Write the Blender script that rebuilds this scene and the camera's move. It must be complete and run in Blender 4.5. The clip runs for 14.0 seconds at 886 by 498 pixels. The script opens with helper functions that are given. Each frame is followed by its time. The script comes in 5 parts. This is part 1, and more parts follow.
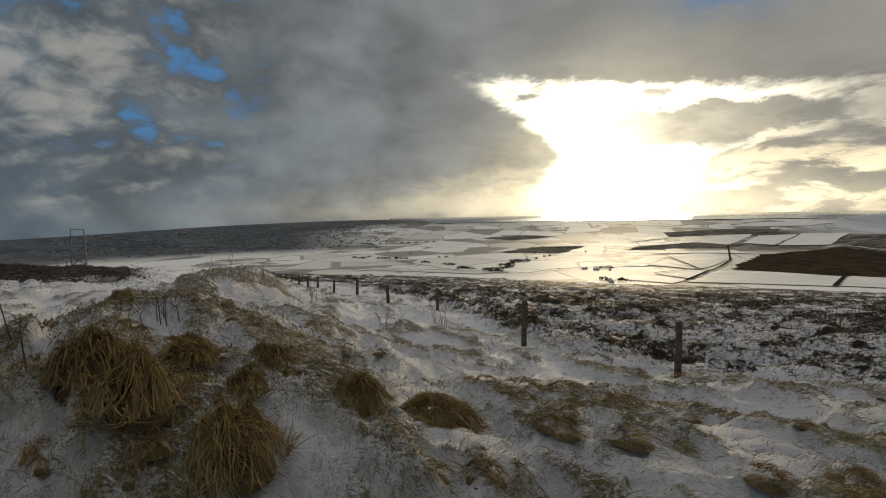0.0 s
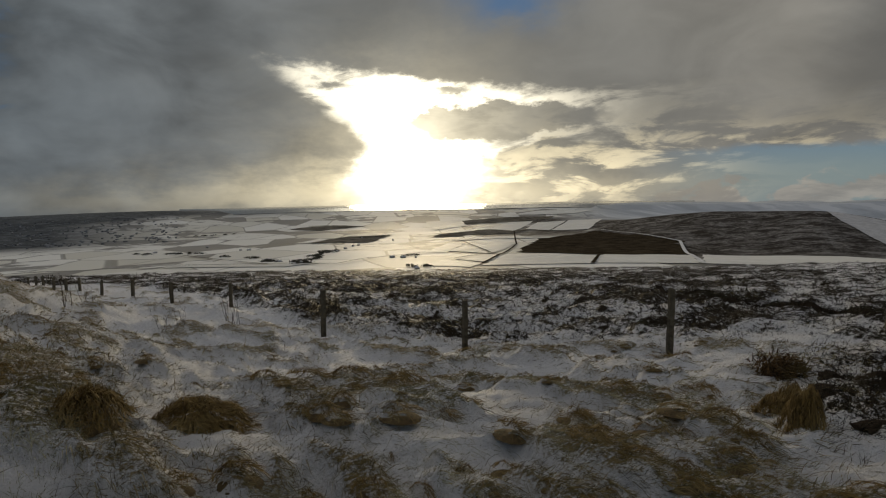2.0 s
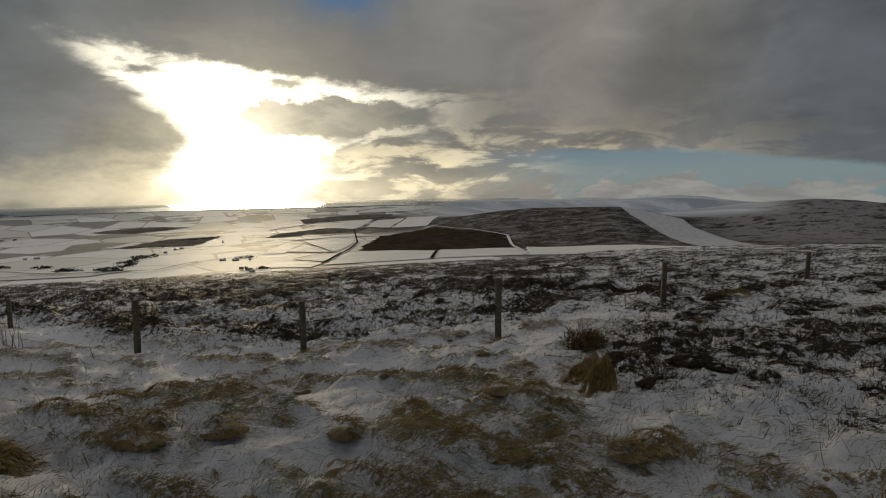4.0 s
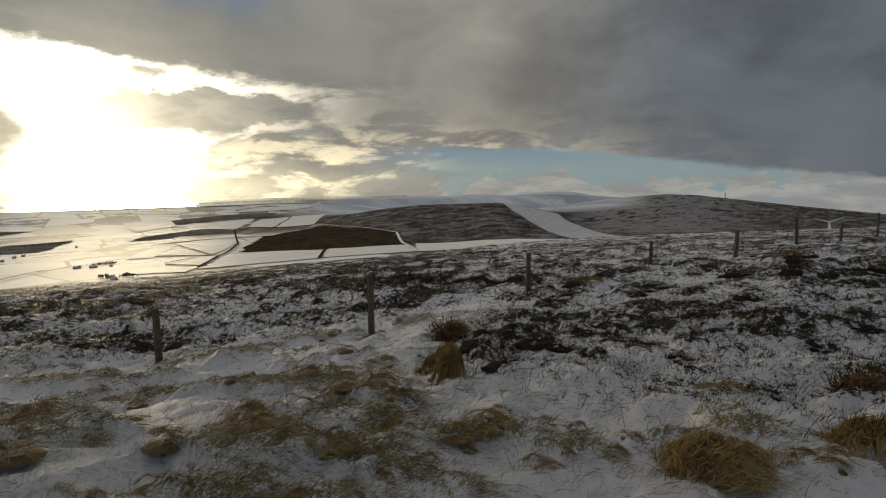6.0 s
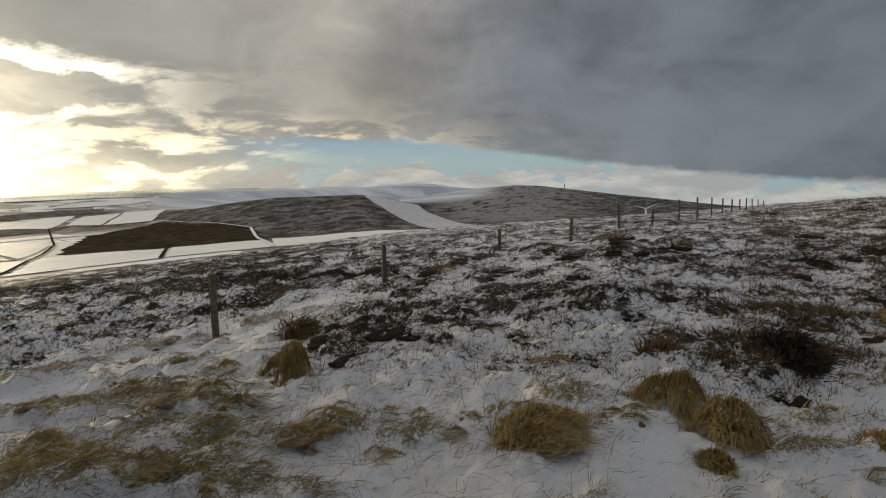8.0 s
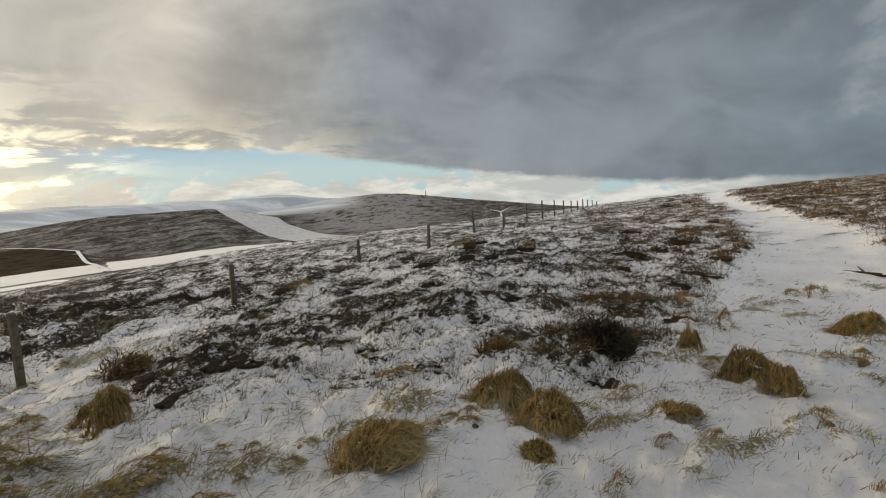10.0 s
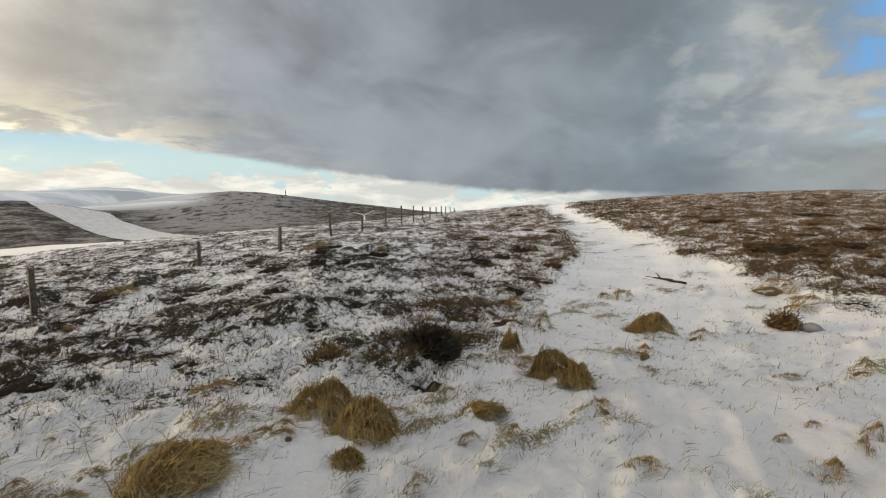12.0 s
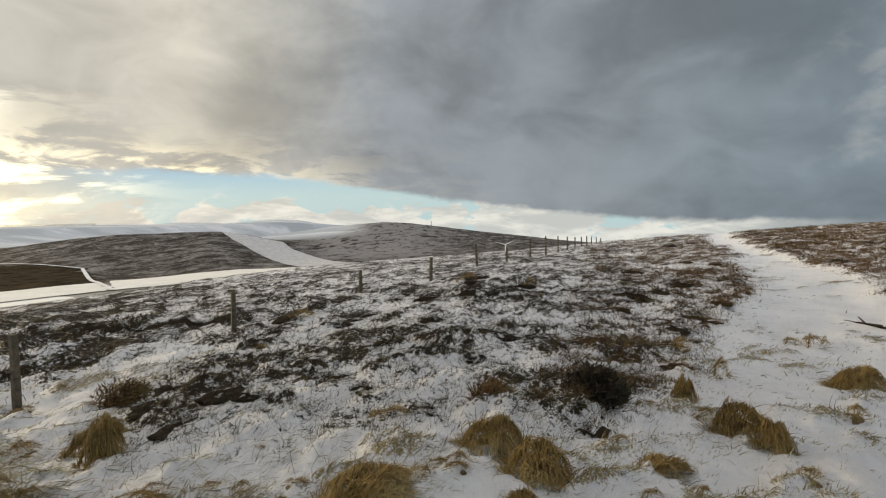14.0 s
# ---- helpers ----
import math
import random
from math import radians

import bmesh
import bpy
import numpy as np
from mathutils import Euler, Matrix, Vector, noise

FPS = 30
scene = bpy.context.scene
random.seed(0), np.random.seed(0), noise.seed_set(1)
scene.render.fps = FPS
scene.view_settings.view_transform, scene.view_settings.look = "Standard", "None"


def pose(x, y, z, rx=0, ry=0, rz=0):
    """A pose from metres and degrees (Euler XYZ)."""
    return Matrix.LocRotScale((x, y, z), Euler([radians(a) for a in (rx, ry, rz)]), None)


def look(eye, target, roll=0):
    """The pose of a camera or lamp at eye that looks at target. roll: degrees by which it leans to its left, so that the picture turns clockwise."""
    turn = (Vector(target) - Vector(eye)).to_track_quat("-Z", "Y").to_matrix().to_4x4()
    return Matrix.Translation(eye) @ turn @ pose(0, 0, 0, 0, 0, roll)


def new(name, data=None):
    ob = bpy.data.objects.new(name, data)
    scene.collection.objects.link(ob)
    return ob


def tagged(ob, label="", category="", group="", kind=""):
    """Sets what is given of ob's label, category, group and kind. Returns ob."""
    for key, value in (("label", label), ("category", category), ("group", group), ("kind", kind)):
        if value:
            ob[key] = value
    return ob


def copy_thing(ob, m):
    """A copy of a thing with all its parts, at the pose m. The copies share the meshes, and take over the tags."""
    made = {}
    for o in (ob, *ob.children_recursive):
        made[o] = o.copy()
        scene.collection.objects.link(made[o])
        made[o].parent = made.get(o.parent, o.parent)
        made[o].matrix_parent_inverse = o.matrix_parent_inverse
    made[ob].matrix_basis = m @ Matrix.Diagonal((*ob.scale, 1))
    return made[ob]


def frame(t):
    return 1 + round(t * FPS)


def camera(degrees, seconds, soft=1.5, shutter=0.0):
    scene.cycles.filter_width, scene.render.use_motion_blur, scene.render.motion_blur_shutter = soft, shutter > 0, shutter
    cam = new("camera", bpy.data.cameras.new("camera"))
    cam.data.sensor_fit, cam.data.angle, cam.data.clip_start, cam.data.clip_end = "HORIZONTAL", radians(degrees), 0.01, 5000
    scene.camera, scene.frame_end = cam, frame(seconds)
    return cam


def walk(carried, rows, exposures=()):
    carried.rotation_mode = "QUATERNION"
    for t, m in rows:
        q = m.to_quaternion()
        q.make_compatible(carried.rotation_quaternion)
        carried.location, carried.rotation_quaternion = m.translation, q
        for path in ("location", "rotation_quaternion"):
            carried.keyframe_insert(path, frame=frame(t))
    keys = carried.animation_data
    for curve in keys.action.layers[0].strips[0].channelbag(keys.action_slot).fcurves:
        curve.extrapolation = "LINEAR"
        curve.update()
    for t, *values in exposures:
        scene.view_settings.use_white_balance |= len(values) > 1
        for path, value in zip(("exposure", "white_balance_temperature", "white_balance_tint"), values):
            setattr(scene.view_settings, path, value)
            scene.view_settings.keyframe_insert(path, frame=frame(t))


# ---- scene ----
cam = camera(82.0, 14.0, soft=1.1)
PATH = [
    (0.0, pose(-0.000, 0.000, 1.650, 86.25, 1.23, 0.00)),
    (0.5, pose(0.001, 0.045, 1.621, 85.47, 2.04, -7.74)),
    (1.0, pose(0.097, 0.058, 1.606, 85.30, 1.63, -12.11)),
    (1.5, pose(0.204, 0.052, 1.596, 84.69, 1.60, -16.32)),
    (2.0, pose(0.280, 0.026, 1.596, 84.65, 1.30, -21.31)),
    (2.5, pose(0.316, 0.015, 1.590, 84.84, 0.75, -26.25)),
    (3.0, pose(0.324, 0.020, 1.584, 84.16, 1.18, -30.01)),
    (3.5, pose(0.322, 0.020, 1.581, 84.01, 1.34, -34.93)),
    (6.0, pose(0.585, -0.287, 1.549, 83.37, 1.73, -51.58)),
    (6.5, pose(0.608, -0.317, 1.543, 83.14, 1.68, -55.68)),
    (7.0, pose(0.656, -0.363, 1.528, 82.75, 2.19, -58.73)),
    (7.5, pose(0.698, -0.400, 1.526, 82.31, 2.03, -62.30)),
    (8.0, pose(0.724, -0.395, 1.529, 81.97, 1.82, -67.12)),
    (8.5, pose(0.765, -0.427, 1.530, 81.88, 1.94, -71.56)),
    (11.0, pose(0.791, -0.762, 1.606, 82.58, 2.44, -88.83)),
    (11.5, pose(0.773, -0.836, 1.611, 82.60, 1.10, -92.78)),
    (12.0, pose(0.744, -0.916, 1.620, 82.17, 0.31, -97.47)),
    (12.5, pose(0.737, -0.919, 1.623, 82.18, 0.17, -97.94)),
    (13.0, pose(0.756, -0.838, 1.641, 83.37, 0.75, -93.32)),
    (13.5, pose(0.730, -0.758, 1.678, 84.69, 1.15, -87.65)),
    (14.0, pose(0.710, -0.694, 1.691, 85.69, 1.24, -81.75)),
]
EXPOSURES = [(0.0, 0.08, 7250, 8), (1.5, -0.38, 7150, 8), (3.5, -0.42, 7150, 8), (6.0, -0.08, 7150, 8), (7.5, 0.25, 7150, 8), (8.0, 0.44, 7200, 8), (8.5, 0.62, 7250, 8), (11.0, 1.15, 7450, 7), (12.5, 1.32, 7500, 7), (14.0, 1.10, 7450, 7)]
walk(cam, PATH, EXPOSURES)

EYE = 1.65                     # the eye's height over the trodden snow
SUN_AZ, SUN_EL = -18.5, 6.0    # degrees to the left of +y, degrees up


# ---- node helpers ----
class Net:
    """Small helper to write node trees as formulas."""

    def __init__(self, tree):
        self.tree = tree

    def node(self, kind, **values):
        n = self.tree.nodes.new(kind)
        for key, value in values.items():
            n.inputs[key.replace("_", " ")].default_value = value
        return n

    def put(self, socket, value):
        if hasattr(value, "is_output"):
            self.tree.links.new(value, socket)
        else:
            socket.default_value = value

    def math(self, op, a, b=0.0, c=0.0):
        n = self.tree.nodes.new("ShaderNodeMath")
        n.operation = op
        for socket, value in zip(n.inputs, (a, b, c)):
            self.put(socket, value)
        return n.outputs[0]

    def add(self, a, b):
        return self.math("ADD", a, b)

    def sub(self, a, b):
        return self.math("SUBTRACT", a, b)

    def mul(self, a, b):
        return self.math("MULTIPLY", a, b)

    def step(self, x, lo, hi, a=0.0, b=1.0):
        """Smooth step of x from lo to hi, giving a to b."""
        n = self.tree.nodes.new("ShaderNodeMapRange")
        n.interpolation_type = "SMOOTHSTEP"
        for i, value in enumerate((x, lo, hi, a, b)):
            self.put(n.inputs[i], value)
        return n.outputs[0]

    def bell(self, x, middle, width):
        d = self.mul(self.sub(x, middle), 1.0 / width)
        return self.math("EXPONENT", self.mul(self.mul(d, d), -1.0))

    def mix(self, f, a, b):
        n = self.tree.nodes.new("ShaderNodeMix")
        n.data_type = "RGBA"
        self.put(n.inputs[0], f)
        for socket, value in ((n.inputs[6], a), (n.inputs[7], b)):
            self.put(socket, (*value, 1.0) if isinstance(value, tuple) and len(value) == 3 else value)
        return n.outputs[2]

    def plus(self, a, b, f=1.0):
        n = self.tree.nodes.new("ShaderNodeMix")
        n.data_type, n.blend_type = "RGBA", "ADD"
        self.put(n.inputs[0], f)
        for socket, value in ((n.inputs[6], a), (n.inputs[7], b)):
            self.put(socket, (*value, 1.0) if isinstance(value, tuple) and len(value) == 3 else value)
        return n.outputs[2]

    def scale(self, colour, f):
        n = self.tree.nodes.new("ShaderNodeVectorMath")
        n.operation = "SCALE"
        self.put(n.inputs[0], colour)
        self.put(n.inputs[3], f)
        return n.outputs[0]

    def xyz(self, x, y, z):
        n = self.tree.nodes.new("ShaderNodeCombineXYZ")
        for socket, value in zip(n.inputs, (x, y, z)):
            self.put(socket, value)
        return n.outputs[0]

    def noise(self, vector, scale, detail=4.0, rough=0.55, warp=0.0):
        n = self.node("ShaderNodeTexNoise", Scale=scale, Detail=detail, Roughness=rough, Distortion=warp)
        self.put(n.inputs["Vector"], vector)
        return n.outputs[0]


# ---- sky ----
world = bpy.data.worlds.new("sky")
scene.world = world
world.use_nodes = True
world.node_tree.nodes.clear()
W = Net(world.node_tree)
way = W.node("ShaderNodeTexCoord").outputs["Generated"]
split = W.node("ShaderNodeSeparateXYZ")
W.put(split.inputs[0], way)
dx, dy, dz = split.outputs
az = W.mul(W.math("ARCTAN2", W.mul(dx, -1.0), dy), 57.2958)
el = W.mul(W.math("ARCSINE", dz), 57.2958)
sky = W.node("ShaderNodeTexSky")
sky.sky_type, sky.sun_disc = "NISHITA", False
sky.sun_elevation, sky.sun_rotation = radians(SUN_EL), radians(-SUN_AZ)
wob_a = W.sub(W.noise(W.xyz(W.mul(az, 0.05), W.mul(el, 0.08), 1.0), 1.7, 4.0, 0.6), 0.5)
wob_b = W.sub(W.noise(W.xyz(W.mul(az, 0.05), W.mul(el, 0.10), 7.0), 2.2, 5.0, 0.62), 0.5)
fine_a = W.sub(W.noise(W.xyz(W.mul(az, 0.16), W.mul(el, 0.30), 4.0), 2.0, 5.0, 0.65), 0.5)
azw = W.add(W.add(az, W.mul(wob_a, 9.0)), W.mul(fine_a, 4.0))
elw = W.add(W.add(el, W.mul(wob_b, 5.0)), W.mul(fine_a, 2.4))
rolls = W.noise(W.xyz(W.mul(az, 0.030), W.mul(el, 0.052), 2.0), 1.5, 4.0, 0.5, 0.6)
billow = W.noise(W.xyz(W.mul(az, 0.070), W.mul(el, 0.105), 5.0), 1.5, 5.0, 0.52, 0.5)
puffs = W.noise(W.xyz(W.mul(az, 0.14), W.mul(el, 0.24), 3.0), 1.4, 6.0, 0.56, 0.4)
streaks = W.noise(W.xyz(W.mul(az, 0.10), W.mul(el, 0.38), 8.0), 1.4, 6.0, 0.6, 0.4)


def ramp(x, lo, hi, *stops):
    n = W.tree.nodes.new("ShaderNodeValToRGB")
    W.put(n.inputs[0], W.mul(W.sub(x, lo), 1.0 / (hi - lo)))
    e = n.color_ramp.elements
    for k, (at, c) in enumerate(sorted(stops)):
        spot = e[k] if k < 2 else e.new(0.5)
        spot.position, spot.color = (at - lo) / (hi - lo), (*c, 1.0)
    return n.outputs[0]


# the grey deck: slate to the left, warm round the sun, slate blue far to the right
grey = ramp(azw, -150.0, 60.0, (48, (0.078, 0.115, 0.160)), (24, (0.073, 0.115, 0.176)), (4, (0.099, 0.132, 0.180)), (-14, (0.34, 0.32, 0.285)),
            (-34, (0.40, 0.38, 0.345)), (-56, (0.27, 0.268, 0.262)), (-76, (0.118, 0.136, 0.166)), (-100, (0.098, 0.119, 0.148)),
            (-122, (0.086, 0.112, 0.146)), (-146, (0.14, 0.155, 0.17)))
shade = W.add(W.step(W.add(W.mul(rolls, 0.55), W.mul(billow, 0.45)), 0.33, 0.67, W.step(az, -20.0, 10.0, 0.74, 0.55), W.step(az, -20.0, 10.0, 1.28, 1.5)), W.mul(fine_a, 0.08))
near_sun = W.mul(W.bell(az, -24.0, 22.0), 0.6)
shade = W.add(W.mul(shade, W.sub(1.0, near_sun)), W.mul(near_sun, 1.02))
grey = W.mix(W.step(el, 24.0, 58.0), W.scale(grey, shade), (0.615, 0.612, 0.645))
side = W.math("MAXIMUM", W.step(az, 16.0, 30.0), W.step(az, -112.0, -126.0))
tuft = W.mul(W.step(W.add(W.mul(billow, 0.45), W.mul(puffs, 0.55)), 0.47, 0.63), W.mul(side, W.step(el, -1.0, 3.0)))
grey = W.mix(W.mul(tuft, W.step(az, 0.0, 20.0, 0.2, 0.55)), grey, (0.40, 0.40, 0.40))
# open sky: the clear strip under the deck's edge, and gaps to either side
edge = W.add(W.math("ADD", W.mul(W.step(az, -50.0, -112.0), -6.2), 4.6), W.add(W.mul(wob_b, 1.6), W.mul(fine_a, 0.9)))
strip = W.mul(W.step(W.sub(el, edge), 0.4, -0.4), W.mul(W.step(az, -38.0, -56.0), W.step(az, -125.0, -108.0)))
mottle = W.add(W.mul(billow, 0.62), W.mul(puffs, 0.38))
gap_left = W.mul(W.mul(W.step(azw, 15.0, 24.0), W.step(elw, 4.0, 10.0)), W.step(mottle, 0.47, 0.39))
gap_right = W.mul(W.mul(W.step(azw, -129.0, -140.0), W.step(elw, 2.0, 6.0)), W.step(mottle, 0.56, 0.42))
gap_top = W.mul(W.mul(W.bell(azw, -29.0, 5.0), W.bell(elw, 20.5, 2.2)), 0.8)
open_sky = W.math("MAXIMUM", W.math("MAXIMUM", strip, gap_left), W.math("MAXIMUM", gap_right, gap_top))
blue = W.mix(W.step(el, 1.0, 9.0), (0.235, 0.335, 0.395), (0.05, 0.18, 0.42))
heap = W.mul(W.step(W.add(W.mul(puffs, 0.8), W.mul(W.step(el, 3.5, -1.0), 0.20)), 0.50, 0.56), W.step(el, 3.4, 1.2))
heap_light = W.mix(W.step(streaks, 0.40, 0.62), (0.27, 0.30, 0.33), (0.40, 0.42, 0.44))
blue = W.mix(heap, blue, heap_light)
# the sun's light in the ragged gap, with two bars of cloud across it
ds, du = W.sub(azw, SUN_AZ), W.sub(elw, SUN_EL)


def glow(wide, tall, across, up):
    a, b = W.mul(W.sub(ds, across), 1.0 / wide), W.mul(W.sub(du, up), 1.0 / tall)
    return W.math("EXPONENT", W.mul(W.add(W.mul(a, a), W.mul(b, b)), -1.0))


bar = W.math("MAXIMUM", W.mul(glow(10.5, 1.7, -9.8, 2.7), 1.25), W.mul(glow(8.0, 1.5, -14.5, -1.5), 1.1))
bar = W.math("MINIMUM", W.add(bar, W.mul(glow(4.0, 0.8, -4.0, 6.0), 0.6)), 1.0)
clear = W.sub(1.0, W.mul(W.step(bar, 0.30, 0.62), 0.93))


def shape(x, *stops):
    """A line of values through (x, value) pairs."""
    n = W.tree.nodes.new("ShaderNodeFloatCurve")
    xs, ys = [p[0] for p in stops], [p[1] for p in stops]
    lo, hi, low, high = min(xs), max(xs), min(ys), max(ys)
    W.put(n.inputs["Value"], W.mul(W.sub(x, lo), 1.0 / (hi - lo)))
    pts = n.mapping.curves[0].points
    for k, (a, b) in enumerate(sorted(stops)):
        spot = pts[0] if k == 0 else pts[1] if k == len(stops) - 1 else pts.new(0.5, 0.5)
        spot.location = ((a - lo) / (hi - lo), (b - low) / (high - low))
    n.mapping.update()
    return W.add(W.mul(n.outputs[0], high - low), low)


# the gap's left edge runs down to the right from its upper tip, then back under the dark cloud
left_line = shape(W.add(el, W.add(W.mul(wob_b, 3.0), W.mul(fine_a, 1.5))), (-2.0, -3.0), (1.0, -8.0), (4.0, -11.5), (6.8, -12.8), (9.0, -10.0), (12.0, -6.0), (15.0, -1.5))
edge_az = W.add(az, W.add(W.mul(wob_a, 3.0), W.mul(fine_a, 3.2)))
left_edge = W.step(W.sub(edge_az, left_line), 1.2, -1.6)
top_line = W.sub(14.6, W.mul(W.step(az, -4.0, -38.0), 3.2))
top_edge = W.step(W.sub(W.add(el, W.add(W.mul(wob_b, 2.2), W.mul(fine_a, 2.6))), top_line), 0.5, -0.8)
hole = W.mul(W.mul(left_edge, top_edge), clear)
core = W.mul(W.mul(glow(5.2, 6.0, 0.0, -0.5), 7.0), W.add(W.mul(hole, 0.95), 0.05))
arms = W.mul(W.mul(glow(14.0, 5.0, -0.5, 5.0), 2.6), W.mul(hole, W.step(streaks, 0.36, 0.54)))
rows_of_cloud = W.mul(W.mul(glow(22.0, 3.6, -19.0, -3.4), 0.85), W.step(streaks, 0.45, 0.58))
halo = W.add(W.mul(glow(13.5, 9.0, 0.0, -1.0), 0.22), W.mul(glow(9.0, 7.5, 0.0, 0.0), 0.46))
foot = W.mul(glow(17.0, 2.8, 0.0, -4.6), 0.75)
wide_foot = W.mul(glow(32.0, 1.4, -2.0, -5.2), 0.26)
light = W.plus(W.scale((1.0, 0.95, 0.80), W.add(core, arms)), W.scale((1.0, 0.87, 0.58), W.add(rows_of_cloud, W.add(W.add(halo, wide_foot), foot))))
cloud = W.plus(grey, light)
blue = W.plus(blue, light, 0.05)
cloud_bg = W.node("ShaderNodeBackground", Strength=1.0)
W.put(cloud_bg.inputs[0], W.mix(open_sky, cloud, blue))
sky_bg = W.node("ShaderNodeBackground", Strength=0.06)
W.put(sky_bg.inputs[0], sky.outputs[0])
both = W.node("ShaderNodeMixShader")
W.put(both.inputs[0], W.mul(open_sky, 0.12))
W.put(both.inputs[1], cloud_bg.outputs[0])
W.put(both.inputs[2], sky_bg.outputs[0])
W.put(W.node("ShaderNodeOutputWorld").inputs[0], both.outputs[0])

sun = new("sun", bpy.data.lights.new("sun", "SUN"))
sun.data.energy, sun.data.angle, sun.data.color = 1.25, radians(15.0), (1.0, 0.82, 0.54)
s_az, s_el = radians(SUN_AZ), radians(SUN_EL)
sun.matrix_world = look((-math.sin(s_az) * 50, math.cos(s_az) * 50, 50 * math.tan(s_el)), (0, 0, 0))


# ---- the lie of the land ----
def lattice(x, y, seed):
    h = (x * 374761393 + y * 668265263 + seed * 974634777).astype(np.int64) & 0xFFFFFFFF
    h = ((h ^ (h >> 13)) * 1274126177) & 0xFFFFFFFF
    return ((h ^ (h >> 16)) & 0xFFFF) / 65535.0


def value_noise(x, y, seed=0):
    """Smooth noise of 0 to 1 over arrays, one cell a unit."""
    xi, yi = np.floor(x).astype(np.int64), np.floor(y).astype(np.int64)
    fx, fy = x - xi, y - yi
    fx, fy = fx * fx * fx * (fx * (fx * 6 - 15) + 10), fy * fy * fy * (fy * (fy * 6 - 15) + 10)
    a, b = lattice(xi, yi, seed), lattice(xi + 1, yi, seed)
    c, d = lattice(xi, yi + 1, seed), lattice(xi + 1, yi + 1, seed)
    return (a + (b - a) * fx) * (1 - fy) + (c + (d - c) * fx) * fy


def fbm(x, y, octaves=4, seed=0, gain=0.5):
    total, amount, size = 0.0, 1.0, 0.0
    for k in range(octaves):
        total = total + amount * value_noise(x * 2.0 ** k + 17.3 * k, y * 2.0 ** k - 9.1 * k, seed + k)
        size += amount
        amount *= gain
    return total / size


def smooth(x, lo, hi):
    t = np.clip((x - lo) / (hi - lo), 0, 1)
    return t * t * (3 - 2 * t)


def along(a, *pairs):
    """Smoothed interpolation over the azimuth (degrees to the left of +y)."""
    pairs = sorted(pairs)
    xs, ys = [p[0] for p in pairs], [p[1] for p in pairs]
    return (np.interp(a - 3, xs, ys) + 2 * np.interp(a, xs, ys) + np.interp(a + 3, xs, ys)) / 4


def near_drop(a):
    return along(a, (110, -2.0), (-250, -2.0), (60, -2.0), (40, -2.3), (24, -2.4), (12, -2.85), (0, -3.1), (-25, -3.45), (-46, -3.15), (-63, -2.7),
                 (-78, -2.4), (-90, -2.2), (-105, -2.5), (-125, -2.5), (-150, -2.2))


def brow_angle(a):
    return along(a, (110, -2.0), (-250, -2.0), (60, -3.0), (45, -3.2), (33, -4.3), (24, -5.5), (12, -6.4), (0, -6.95), (-13, -7.6), (-25, -7.75), (-40, -7.5),
                 (-50, -7.05), (-60, -6.2), (-72, -5.5), (-83, -5.0), (-93, -4.3), (-100, -3.6), (-111, -2.7), (-122, -1.75),
                 (-135, -1.15), (-160, -1.0))


def brow_reach(a):
    return along(a, (110, 90), (-250, 90), (50, 60), (33, 50), (12, 60), (-20, 80), (-45, 80), (-72, 62), (-86, 56), (-97, 72), (-105, 72), (-122, 85), (-140, 100))


def skyline(a):
    return along(a, (110, -1.8), (-250, -1.8), (60, -1.6), (40, -1.3), (33, -1.0), (23, -0.55), (11, -0.3), (-2, -0.35), (-13, -0.32), (-25, -0.5), (-35, -0.45),
                 (-47, -0.6), (-53, -0.68), (-58, -0.72), (-62, -0.7), (-66, -0.5), (-69.5, -1.5), (-73, -1.5), (-80, -1.6), (-100, -2.0), (-150, -2.0))


def bank(x, y):
    """The turf bank that runs away to the left, with a tail towards the viewer."""
    ax, ay, bx, by = -2.9, 3.4, -6.2, 14.5
    ux, uy = bx - ax, by - ay
    t = np.clip(((x - ax) * ux + (y - ay) * uy) / (ux * ux + uy * uy), -0.15, 1.1)
    d = (x - ax - t * ux) * uy / math.hypot(ux, uy) - (y - ay - t * uy) * ux / math.hypot(ux, uy)
    side = np.where(d > 0, 2.6, 1.3)
    end = np.hypot(x - ax - t * ux, y - ay - t * uy)
    return (0.82 + 0.30 * t) * np.exp(-(end / side) ** 2)


